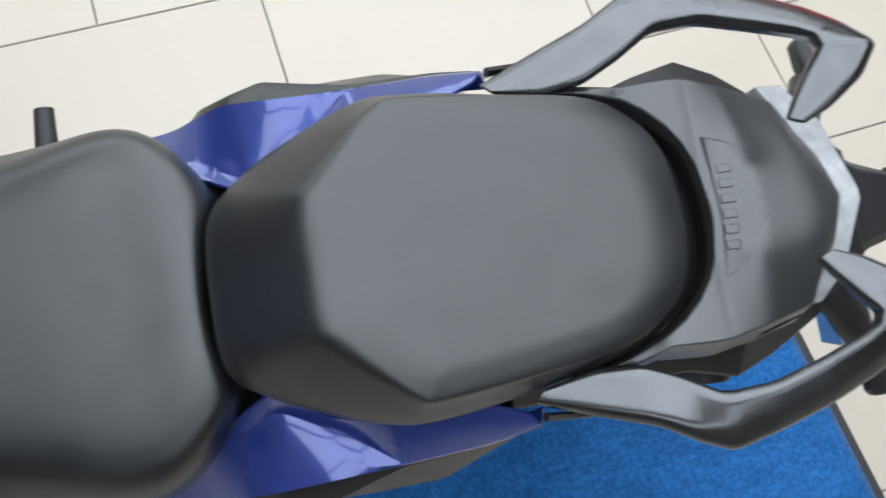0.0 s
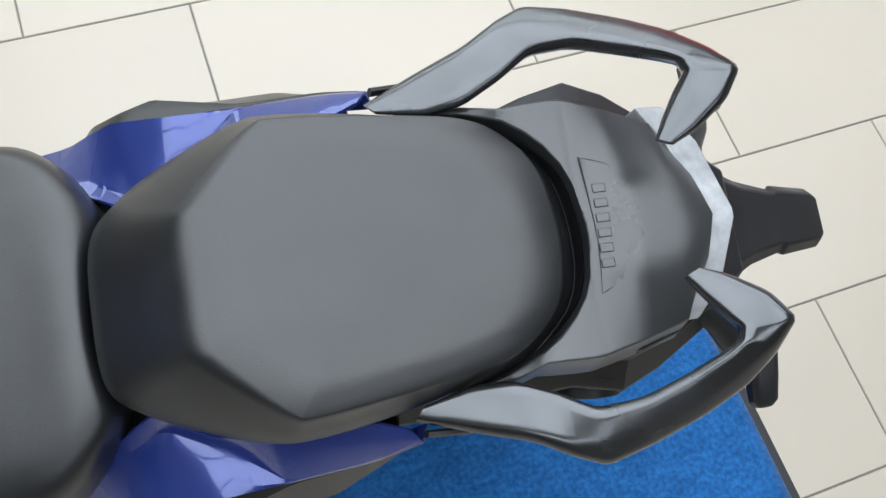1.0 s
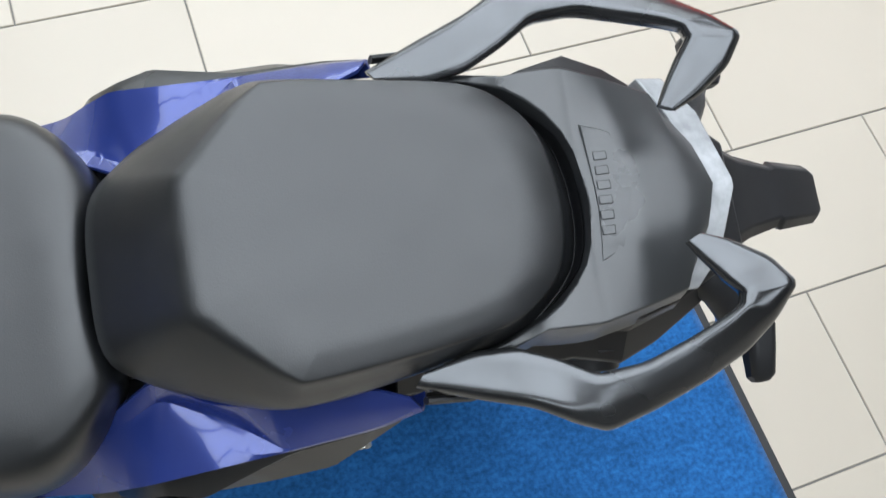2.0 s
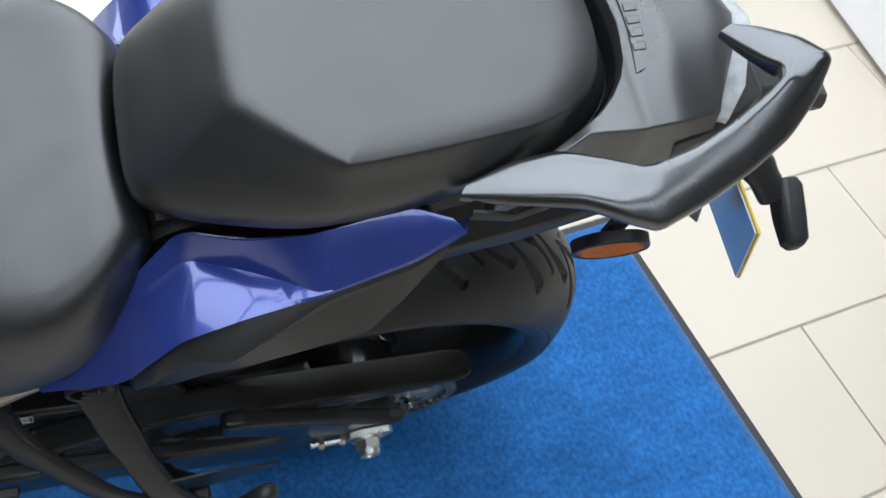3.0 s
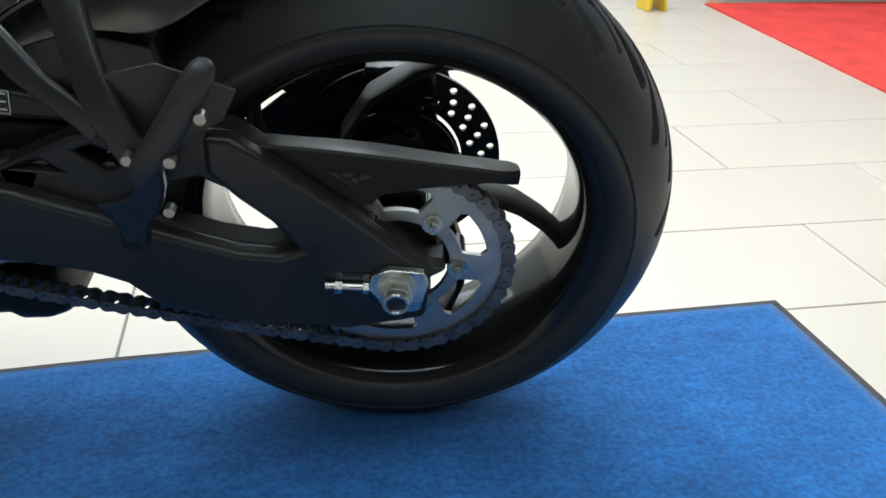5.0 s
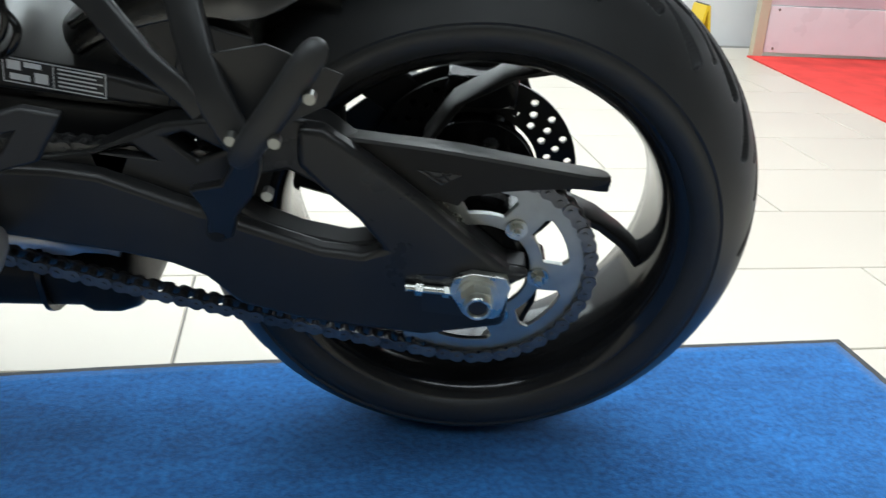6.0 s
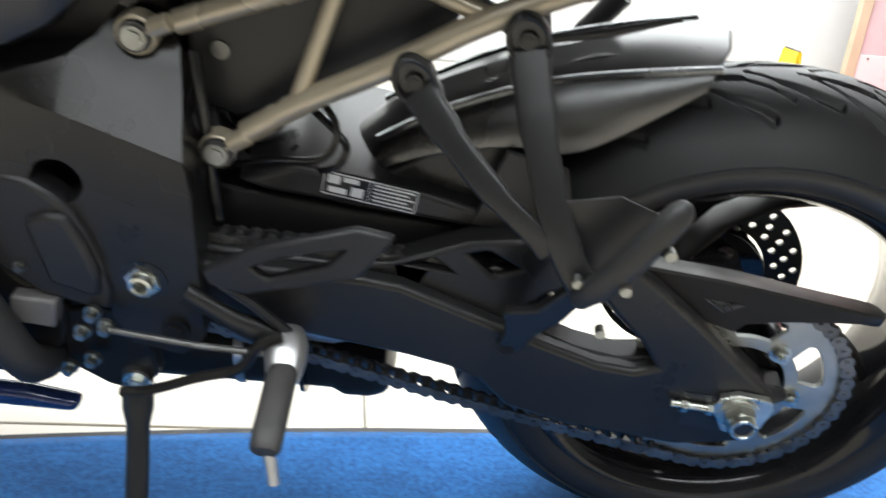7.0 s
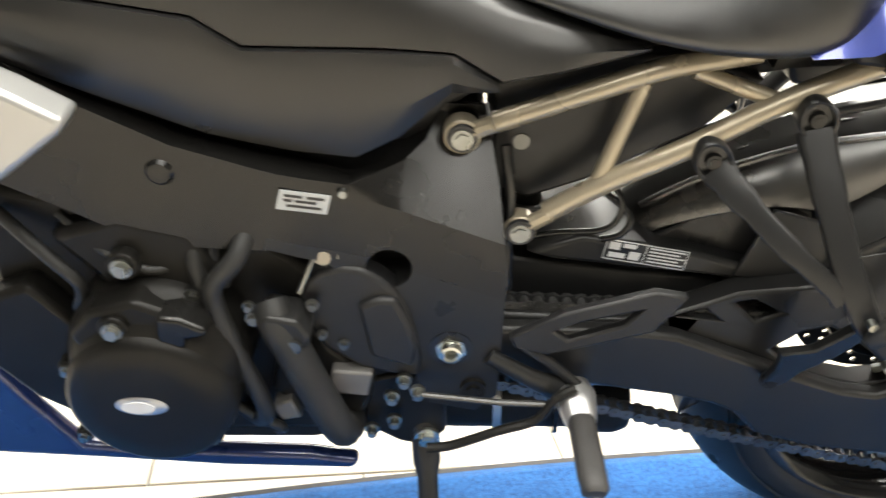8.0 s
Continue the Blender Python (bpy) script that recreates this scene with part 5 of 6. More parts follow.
def main_frame():
    plate = [(-0.700, 0.612), (-0.645, 0.632), (-0.626, 0.668), (-0.583, 0.668), (-0.568, 0.552), (-0.556, 0.520), (-0.552, 0.350), (-0.575, 0.325), (-0.625, 0.335), (-0.642, 0.37), (-0.642, 0.42), (-0.652, 0.462), (-0.672, 0.483), (-0.700, 0.500)]
    whole = [(-1.12, 0.800), (-0.999, 0.737), (-0.949, 0.702), (-0.868, 0.663), (-0.795, 0.642), (-0.740, 0.627), (-0.712, 0.618), (-0.660, 0.628), (-0.640, 0.640), (-0.622, 0.668), (-0.583, 0.668), (-0.566, 0.60), (-0.558, 0.552),
             (-0.553, 0.520), (-0.552, 0.350), (-0.575, 0.325), (-0.625, 0.335), (-0.642, 0.37), (-0.642, 0.42), (-0.652, 0.462), (-0.672, 0.481), (-0.700, 0.496), (-0.735, 0.530), (-0.786, 0.551), (-0.899, 0.553), (-0.981, 0.595), (-1.12, 0.66)]
    sp = prism(whole, -0.184, -0.090, [circle(-0.673, 0.520, 0.0235, 32)])
    cuts = [((-0.60, 0, 0.30 + 0.02 * k), (0.35, 0, 1)) for k in range(22)] + [((-0.60, 0, 0.568), (0.35, 0, 1))] + [((-1.0 + 0.03 * k, 0, 0.56), (1, 0, -0.2)) for k in range(16)]
    for co, no in cuts:
        bmesh.ops.bisect_plane(sp, geom=list(sp.verts) + list(sp.edges) + list(sp.faces), plane_co=co, plane_no=no)
    for v in sp.verts:
        if v.co.y < -0.14:
            s = min(1.0, max(0.0, (v.co.x - 0.2 * (v.co.z - 0.56) + 0.80) / 0.12))
            v.co.y += 0.019 * s * s * (3 - 2 * s)
            s = min(1.0, max(0.0, (v.co.z + 0.35 * (v.co.x + 0.60) - 0.568) / 0.085))
            b = min(1.0, max(0.0, (v.co.x + 0.775) / 0.15))
            v.co.y += 0.080 * s * b * b * (3 - 2 * b)
    frame_ob = part("frame", sp, FRAME_PAINT, bike, "dark grey painted aluminium frame", bevel=0.009, seg=4, smooth=36)
    frame_ob.data.materials.append(SATIN_BLACK)
    for face in frame_ob.data.polygons:
        if face.center.x > -0.80 and face.center.z + 0.35 * (face.center.x + 0.60) < 0.50:
            face.material_index = 1
    # black disc paints the shade at the bottom of the hole
    part("hole_shade", rod((-0.673, -0.115, 0.520), (-0.673, -0.092, 0.520), 0.0236, 28), LABEL_SHADE_BLACK, frame_ob)
    both_side = mirrored(prism(plate, -0.150, -0.088))
    part("pivot_plate", both_side, FRAME_PAINT, frame_ob, bevel=0.008)
    # black disc paints a shaded recess round the pivot nut
    part("pivot_shade", rod((-0.606, -0.1645, 0.4165), (-0.606, -0.1662, 0.4165), 0.0235, 36), LABEL_SHADE_BLACK, frame_ob)
    part("pivot_nut", joined(rod((-0.606, -0.160, 0.4165), (-0.606, -0.169, 0.4165), 0.0172, 6), revolve([(-0.169, 0.006), (-0.176, 0.0065), (-0.1775, 0.0085), (-0.1765, 0.0115), (-0.169, 0.0125)], (-0.606, 0, 0.4165), 28)), LIT_ZINC, frame_ob, "zinc plated pivot nut")
    part("lower_bolt", joined(rod((-0.579, -0.160, 0.360), (-0.579, -0.170, 0.360), 0.014, 24), rod((-0.579, -0.170, 0.360), (-0.579, -0.173, 0.360), 0.008, 6)), ENGINE_BLACK, frame_ob, "black lower bolt")
    # small silver sticker with unreadable print
    st = part("sticker", box((-0.024, -0.0008, -0.0105), (0.024, 0, 0.0105)), PLATE_BACK, frame_ob, "small silver sticker with unreadable print")
    st.matrix_basis = Matrix.Translation((-0.752, -0.1803, 0.606)) @ Matrix.Rotation(radians(11.7), 4, "Z") @ Matrix.Rotation(radians(13), 4, "Y")
    for x0, x1, z0, z1 in ((-0.019, -0.002, 0.004, 0.0065), (0.002, 0.019, 0.004, 0.0065), (-0.008, 0.012, -0.001, 0.0015), (-0.019, -0.011, -0.001, 0.0015), (-0.015, 0.018, -0.0065, -0.004)):
        b = part("print_bar", box((x0, -0.0014, z0), (x1, -0.0007, z1)), LABEL_SHADE_BLACK, frame_ob)
        b.matrix_basis = st.matrix_basis
    part("frame_plug", revolve([(-0.004, 0.002), (-0.0035, 0.010), (0, 0.0135), (0.003, 0.0135)], (-0.880, -0.184, 0.635), 28), FRAME_PAINT, frame_ob)
    part("frame_screw", rod((-0.716, -0.165, 0.612), (-0.716, -0.176, 0.612), 0.004, 14), ZINC, frame_ob, "zinc screw")


def tank_covers():
    rings = []
    stations = [(-1.12, 0.79, 0.795, 0.20), (-0.95, 0.706, 0.792, 0.185), (-0.84, 0.657, 0.774, 0.176), (-0.80, 0.648, 0.7475, 0.172), (-0.763, 0.638, 0.7465, 0.168), (-0.705, 0.629, 0.7455, 0.162), (-0.665, 0.652, 0.744, 0.158), (-0.618, 0.700, 0.7405, 0.150), (-0.575, 0.703, 0.711, 0.142)]
    for x, zb, zt, y in stations:
        h = zt - zb
        rings.append([V((x, -y + 0.035, zb + 0.002)), V((x, -y + 0.008, zb + 0.10 * h)), V((x, -y - 0.002, zb + 0.45 * h)), V((x, -y, zb + 0.86 * h)), V((x, -y + 0.004, zt)), V((x, -y + 0.018, zt + 0.001))])
    part("side_cover", loft(rings, cap=False, closed=False), GREY_PANEL, bike, "dark grey plastic side cover", thick=0.004, smooth=30, bevel=0.0)
    rings = []
    for x, zb, zt, y in ((-1.12, 0.795, 0.93, 0.19), (-0.95, 0.791, 0.92, 0.176), (-0.84, 0.773, 0.90, 0.166), (-0.80, 0.7465, 0.89, 0.162), (-0.763, 0.7455, 0.875, 0.158), (-0.68, 0.744, 0.84, 0.150), (-0.618, 0.7395, 0.800, 0.144), (-0.572, 0.711, 0.782, 0.138), (-0.52, 0.720, 0.768, 0.132), (-0.44, 0.743, 0.747, 0.128)):
        h = zt - zb
        rings.append([V((x, -y + 0.012, zb - 0.004)), V((x, -y, zb + 0.004)), V((x, -y + 0.002, zb + 0.4 * h)), V((x, -y + 0.010 + 0.1 * h, zb + 0.8 * h)), V((x, -y + 0.02 + 0.25 * h, zt))])
    part("upper_cover", loft(rings, cap=False, closed=False), GREY_PANEL, bike, "dark grey plastic tank cover", thick=0.004, smooth=35)
    rings = []
    for x, zb, w, zt in ((-1.14, 0.80, 0.15, 1.0), (-1.0, 0.80, 0.15, 1.0), (-0.85, 0.80, 0.13, 0.97), (-0.72, 0.79, 0.10, 0.90), (-0.62, 0.78, 0.075, 0.83)):
        rings.append([V((x, w * a, zb + (zt - zb) * b)) for a, b in ((-1, 0), (-1.02, 0.35), (-0.85, 0.75), (-0.4, 0.98), (0.4, 0.98), (0.85, 0.75), (1.02, 0.35), (1, 0))])
    part("fuel_tank", loft(rings), BLUE_PAINT, bike, "glossy metallic blue fuel tank", sub=1)
    shroud = [(-1.14, 0.815), (-0.972, 0.738), (-0.929, 0.714), (-0.936, 0.702), (-0.991, 0.658), (-1.14, 0.58)]
    part("radiator_shroud", prism(shroud, -0.245, -0.205), SILVER_PANEL, bike, "silver radiator shroud", bevel=0.006, seg=3)


def engine():
    case = [(-1.08, 0.60), (-0.95, 0.585), (-0.80, 0.55), (-0.74, 0.50), (-0.66, 0.455), (-0.615, 0.42), (-0.60, 0.38), (-0.64, 0.33), (-0.70, 0.290), (-0.76, 0.272), (-0.88, 0.266), (-1.02, 0.262), (-1.037, 0.319), (-1.08, 0.40)]
    eng = part("engine", prism(case, -0.155, 0.155), ENGINE_BLACK, bike, "black cast engine", bevel=0.012, seg=2)
    cov = [(0.02, 0.088), (-0.020, 0.087), (-0.033, 0.083), (-0.039, 0.074), (-0.0415, 0.05), (-0.0425, 0.002)]
    part("alternator_cover", revolve(cov, (-0.910, -0.205, 0.396), 64), ENGINE_BLACK, eng, "black round alternator cover", smooth=40)
    bad = revolve([(-0.0015, 0.002), (-0.0015, 0.020), (0.0, 0.024), (0.003, 0.024)], (0, 0, 0), 40)
    bad.transform(Matrix.Translation((-0.915, -0.2475, 0.400)) @ Matrix.Diagonal((1.1, 1, 0.52, 1)))
    part("badge", bad, ALUMINIUM, eng, "oval silver badge")
    bad = revolve([(-0.0008, 0.002), (-0.0008, 0.018), (0.001, 0.018)], (0, 0, 0), 32)
    bad.transform(Matrix.Translation((-0.918, -0.2494, 0.400)) @ Matrix.Diagonal((0.95, 1, 0.42, 1)))
    part("badge_face", bad, LABEL_WHITE, eng, "pale badge face")
    # bell of the cover, taller towards the top, with bolt lugs round it
    rings = []
    for y, base, lift in ((-0.150, 0.084, 0.038), (-0.192, 0.083, 0.037), (-0.205, 0.081, 0.033), (-0.220, 0.080, 0.020), (-0.234, 0.080, 0.004)):
        ring = []
        for k in range(72):
            a = 2 * math.pi * k / 72
            r = base + lift * max(0.0, math.sin(a + 0.12)) ** 0.8
            ring.append(V((-0.910 + r * math.cos(a), y, 0.396 + r * math.sin(a))))
        rings.append(ring)
    part("cover_bell", loft(rings), ENGINE_BLACK, eng, smooth=45)
    crest = [(-0.982, 0.471), (-0.958, 0.501), (-0.913, 0.516), (-0.885, 0.504), (-0.845, 0.484), (-0.850, 0.474), (-0.867, 0.462), (-0.893, 0.468), (-0.928, 0.474), (-0.969, 0.443)]
    part("cover_casting", prism(crest, -0.226, -0.17), ENGINE_BLACK, eng, bevel=0.007, seg=3)
    boss = [(-0.889, 0.506), (-0.868, 0.504), (-0.842, 0.491), (-0.846, 0.482), (-0.864, 0.479), (-0.868, 0.452), (-0.884, 0.446), (-0.893, 0.474)]
    part("casting_boss", prism(boss, -0.236, -0.18), FRAME_PAINT, eng, "worn grey casting boss", bevel=0.006, seg=3)
    for x, z, y, r in ((-0.926, 0.537, -0.200, 0.0105), (-0.934, 0.485, -0.232, 0.0100), (-0.882, 0.492, -0.222, 0.006), (-1.005, 0.402, -0.200, 0.0065), (-1.005, 0.304, -0.200, 0.0065), (-0.838, 0.398, -0.205, 0.0065), (-0.860, 0.312, -0.205, 0.0065)):
        part("cover_lug", rod((x, -0.14, z), (x, y, z), r * 1.5, 20), ENGINE_BLACK, eng, bevel=0.002)
        part("cover_bolt", joined(rod((x, y, z), (x, y - 0.003, z), r, 20), rod((x, y - 0.003, z), (x, y - 0.008, z), r * 0.72, 6)), ZINC, eng, "zinc plated bolt")
    upper = [(-1.0, 0.56), (-0.93, 0.585), (-0.86, 0.57), (-0.83, 0.52), (-0.86, 0.48), (-0.95, 0.50)]
    part("cylinder_side", prism(upper, -0.185, -0.14), ENGINE_BLACK, eng, bevel=0.01, seg=2)
    gear = [(-0.763, 0.489), (-0.755, 0.508), (-0.742, 0.518), (-0.720, 0.525), (-0.700, 0.522), (-0.680, 0.510), (-0.663, 0.493), (-0.650, 0.464), (-0.641, 0.433), (-0.636, 0.405), (-0.639, 0.38), (-0.668, 0.382), (-0.701, 0.390), (-0.740, 0.417), (-0.759, 0.452)]
    part("sprocket_cover", prism(gear, -0.172, -0.140), GRAIN_PLASTIC, eng, "black sprocket cover", bevel=0.006, seg=3)
    gear2 = [(-0.704, 0.482), (-0.684, 0.492), (-0.665, 0.492), (-0.651, 0.462), (-0.642, 0.428), (-0.646, 0.40), (-0.691, 0.414)]
    part("cover_bulge", prism(gear2, -0.181, -0.165), GRAIN_PLASTIC, eng, bevel=0.006, seg=3)
    low_case = [(-0.785, 0.435), (-0.757, 0.452), (-0.732, 0.409), (-0.687, 0.374), (-0.690, 0.34), (-0.700, 0.315), (-0.754, 0.300), (-0.802, 0.350)]
    part("engine_mount", prism([(-1.10, 0.47), (-1.03, 0.50), (-0.99, 0.45), (-0.985, 0.36), (-1.010, 0.315), (-1.055, 0.345), (-1.10, 0.40)], -0.185, -0.15), ENGINE_BLACK, eng, bevel=0.008, seg=3)
    part("sump_side", prism([(-0.985, 0.30), (-0.82, 0.30), (-0.70, 0.30), (-0.690, 0.275), (-0.76, 0.258), (-0.98, 0.250)], -0.152, -0.120), ENGINE_BLACK, eng, bevel=0.006, seg=3)
    part("crankcase_side", prism(low_case, -0.166, -0.14), ENGINE_BLACK, eng, bevel=0.006, seg=3)
    part("bright_plate", prism([(-0.732, 0.393), (-0.688, 0.391), (-0.694, 0.357), (-0.738, 0.360)], -0.181, -0.150), BARE_CASTING, eng, "bare light grey boss", bevel=0.003)
    part("bright_plate", prism([(-0.800, 0.335), (-0.778, 0.345), (-0.768, 0.318), (-0.792, 0.312)], -0.178, -0.150), BARE_CASTING, eng, "bare light grey boss", bevel=0.003)
    for c, r in (((-0.807, -0.192, 0.474), 0.0068), ((-0.811, -0.190, 0.488), 0.0050), ((-0.749, -0.180, 0.484), 0.0055), ((-0.719, -0.172, 0.426), 0.0050), ((-0.741, -0.176, 0.442), 0.0045), ((-0.864, -0.196, 0.503), 0.0065)):
        part("case_bolt", joined(rod(c, V(c) - V((0, 0.003, 0)), r * 1.25, 18), rod(V(c) - V((0, 0.003, 0)), V(c) - V((0, 0.008, 0)), r * 0.85, 6)), DARK_STEEL, eng, "dark steel bolt")
    for pts, r in (([(-0.808, -0.17, 0.570), (-0.818, -0.195, 0.548), (-0.840, -0.200, 0.520), (-0.841, -0.200, 0.492), (-0.825, -0.202, 0.436), (-0.803, -0.200, 0.358), (-0.812, -0.185, 0.325), (-0.84, -0.15, 0.305)], 0.0100),
                   ([(-0.792, -0.180, 0.484), (-0.784, -0.193, 0.468), (-0.769, -0.195, 0.434), (-0.748, -0.195, 0.379), (-0.722, -0.190, 0.315), (-0.715, -0.14, 0.292)], 0.0195),
                   ([(-0.862, -0.165, 0.565), (-0.861, -0.182, 0.538), (-0.856, -0.187, 0.507), (-0.862, -0.170, 0.478)], 0.0085),
                   ([(-0.838, -0.160, 0.565), (-0.846, -0.175, 0.535), (-0.836, -0.172, 0.500)], 0.0070)):
        part("hose", sweep(curve_points(pts, 6), r, 14), SOFT_RUBBER, eng, "black rubber hose", smooth=60)
    conn = [(-0.800, 0.478), (-0.792, 0.488), (-0.760, 0.482), (-0.748, 0.462), (-0.752, 0.448), (-0.785, 0.456)]
    part("hose_connector", prism(conn, -0.208, -0.165), SATIN_BLACK, eng, "black plastic hose connector", bevel=0.005, seg=3)
    part("connector_clip", rod((-0.766, -0.2085, 0.452), (-0.766, -0.2125, 0.452), 0.008, 18), DARK_STEEL, eng, "dark clip")
    for pts, r in (([(-1.05, -0.165, 0.575), (-1.00, -0.185, 0.535), (-0.975, -0.188, 0.505), (-0.985, -0.18, 0.47)], 0.007),
                   ([(-0.99, -0.165, 0.575), (-0.955, -0.180, 0.548), (-0.905, -0.186, 0.525), (-0.87, -0.17, 0.530)], 0.005),
                   ([(-0.845, -0.18, 0.345), (-0.815, -0.185, 0.325), (-0.79, -0.180, 0.305), (-0.80, -0.16, 0.28)], 0.006)):
        part("cable", sweep(curve_points(pts, 5), r, 10), SOFT_RUBBER, eng, "black cable", smooth=60)
    for c, sx, sz in (((-0.86, -0.172, 0.345), 0.04, 0.02), ((-1.03, -0.172, 0.45), 0.025, 0.04)):
        part("bracket", prism([(c[0] - sx, c[2] - sz), (c[0] + sx * 0.7, c[2] - sz * 0.9), (c[0] + sx, c[2] + sz * 0.4), (c[0] - sx * 0.4, c[2] + sz)], c[1], c[1] + 0.03), ENGINE_BLACK, eng, bevel=0.004)
    part("sensor_wire", sweep(curve_points([(-0.742, -0.165, 0.545), (-0.750, -0.176, 0.528), (-0.762, -0.180, 0.498)], 4), 0.0030, 8), ZINC, eng, "pale wire")
    part("sensor_plug", joined(rod((-0.738, -0.150, 0.536), (-0.738, -0.174, 0.536), 0.0085, 14), box((-0.742, -0.170, 0.533), (-0.722, -0.155, 0.542))), BRONZE, eng, "brass coloured sensor plug", bevel=0.001)
    # belly pan and silencer box
    pan = [(-1.18, 0.393), (-1.114, 0.343), (-1.088, 0.291), (-1.042, 0.221), (-0.974, 0.219), (-0.872, 0.218), (-0.769, 0.217), (-0.707, 0.208), (-0.714, 0.191), (-0.875, 0.190), (-1.012, 0.197), (-1.149, 0.201), (-1.18, 0.201)]
    part("belly_pan", joined(prism(pan, -0.142, -0.118), prism(pan, 0.118, 0.142), box((-1.18, -0.118, 0.21), (-1.13, 0.118, 0.38))), DARK_BLUE, bike, "dark blue belly pan", bevel=0.01, seg=3)
    ex = part("silencer", sweep(curve_points([(-0.70, 0.015, 0.232), (-0.60, 0.012, 0.238), (-0.48, 0.010, 0.244), (-0.42, 0.010, 0.246), (-0.392, 0.010, 0.247), (-0.376, 0.010, 0.248), (-0.368, 0.010, 0.249)], 3), [0.100] * 9 + [0.108] * 4 + [0.106, 0.104, 0.102, 0.097, 0.088, 0.06], 28, flat=0.47, up=(0, 0, 1), power=3.2), ENGINE_BLACK, bike, "black exhaust silencer box", smooth=60)
    part("silencer_seam", sweep([(-0.470, 0.010, 0.2445), (-0.464, 0.010, 0.2448)], 0.1095, 28, flat=0.47, up=(0, 0, 1), power=3.2), FRAME_PAINT, ex, "folded silencer seam", smooth=60)
    part("silencer_strap", sweep([(-0.545, 0.011, 0.241), (-0.535, 0.011, 0.2415)], 0.1035, 28, flat=0.47, up=(0, 0, 1), power=3.2), ALUMINIUM, ex, "bare metal strap", smooth=60)
    part("tail_pipe", rod((-0.60, -0.04, 0.29), (-0.38, -0.05, 0.285), 0.03, 24), ALUMINIUM, ex, "bare metal pipe")


def foot_gear():
    # passenger peg hanger
    front, rear = V((-0.364, -0.131, 0.640)), V((-0.274, -0.126, 0.685))
    hang = part("peg_hanger", sweep(curve_points([front + V((0.006, -0.002, -0.010)), (-0.335, -0.160, 0.612), (-0.290, -0.196, 0.578), (-0.254, -0.212, 0.553), (-0.238, -0.216, 0.535)], 4), [0.018] * 2 + [0.015] * 3 + [0.012] * 4 + [0.010] * 4 + [0.009] * 4, 14, flat=0.42, up=(0, -1, 0.2), power=4.5), SATIN_BLACK, bike, "satin black passenger peg hanger", smooth=50)
    part("hanger_bar", sweep(curve_points([rear + V((0.002, -0.002, -0.012)), (-0.258, -0.165, 0.625), (-0.236, -0.205, 0.565), (-0.215, -0.220, 0.525), (-0.200, -0.222, 0.505)], 4), [0.018] * 2 + [0.0165] * 3 + [0.0145] * 6 + [0.0135] * 6, 14, flat=0.42, up=(0, -1, 0.2), power=4.5), SATIN_BLACK, hang, smooth=50)
    for c in (front, rear):
        place = Matrix.Translation(c) @ Matrix.Rotation(radians(-28), 4, "Y") @ Matrix.Diagonal((0.95, 1, 1.25, 1))
        part("hanger_eye", moved(revolve([(0.012, 0.001), (0.012, 0.0185), (-0.009, 0.0195), (-0.0115, 0.0180), (-0.0105, 0.0155), (-0.003, 0.0145), (-0.002, 0.001)], (0, 0, 0), 36), place), SATIN_BLACK, hang, smooth=40)
        # black disc paints the shade in the bottom of the eye
        part("eye_shade", moved(rod((0, -0.002, 0), (0, -0.0035, 0), 0.0142, 28), place), LABEL_SHADE_BLACK, hang)
        part("hanger_bolt", joined(rod(c - V((0, 0.003, 0)), c - V((0, 0.0085, 0)), 0.0085, 20, 0.0075), rod(c - V((0, 0.0085, 0)), c - V((0, 0.0095, 0)), 0.0045, 6)), FRAME_PAINT, hang, "dark grey hanger bolt")
    lower = [(-0.265, 0.445), (-0.234, 0.455), (-0.212, 0.500), (-0.194, 0.500), (-0.198, 0.472), (-0.207, 0.443), (-0.228, 0.408), (-0.232, 0.390), (-0.236, 0.376), (-0.250, 0.368), (-0.260, 0.378), (-0.256, 0.406), (-0.259, 0.428)]
    low = prism(lower, -0.007, 0.007)
    for v in low.verts:
        v.co.y += -0.156 - (v.co.z - 0.375) * 0.42
    part("hanger_foot", low, SATIN_BLACK, hang, bevel=0.003)
    part("foot_bolt", hex_bolt((-0.251, -0.160, 0.380), 0.0075, 0.006), ENGINE_BLACK, hang, "black bolt")
    for c in ((-0.212, -0.230, 0.524), (-0.205, -0.232, 0.519), (-0.185, -0.236, 0.478)):
        part("hinge_bolt", rod(c, V(c) - V((0, 0.010, 0)), 0.0046, 12), ZINC, hang, "zinc plated hinge bolt")
    part("heel_plate", prism([(-0.232, 0.580), (-0.186, 0.591), (-0.126, 0.568), (-0.140, 0.54), (-0.185, 0.515), (-0.215, 0.52)], -0.204, -0.2015), SATIN_BLACK, hang, bevel=0.0008)
    peg = joined(sweep([(-0.211, -0.236, 0.501), (-0.208, -0.236, 0.505), (-0.196, -0.240, 0.522), (-0.172, -0.240, 0.557), (-0.152, -0.236, 0.588), (-0.144, -0.233, 0.600), (-0.1405, -0.231, 0.6055), (-0.139, -0.231, 0.608)], [0.005, 0.009, 0.0122, 0.0125, 0.0122, 0.0108, 0.0078, 0.0035], 16, flat=0.85, power=2.6))
    pg = part("passenger_peg", peg, SOFT_RUBBER, bike, "black rubber passenger peg, folded up", smooth=50)
    for c in ((-0.147, -0.250, 0.569), (-0.175, -0.252, 0.531)):
        part("peg_bolt", rod(V(c) + V((0, 0.008, 0)), V(c) - V((0, 0.001, 0)), 0.0048, 14), ZINC, pg, "zinc plated peg bolt")
    for k in range(6):
        t = k / 5
        c = V((-0.200, -0.236, 0.522)).lerp(V((-0.156, -0.234, 0.590)), t)
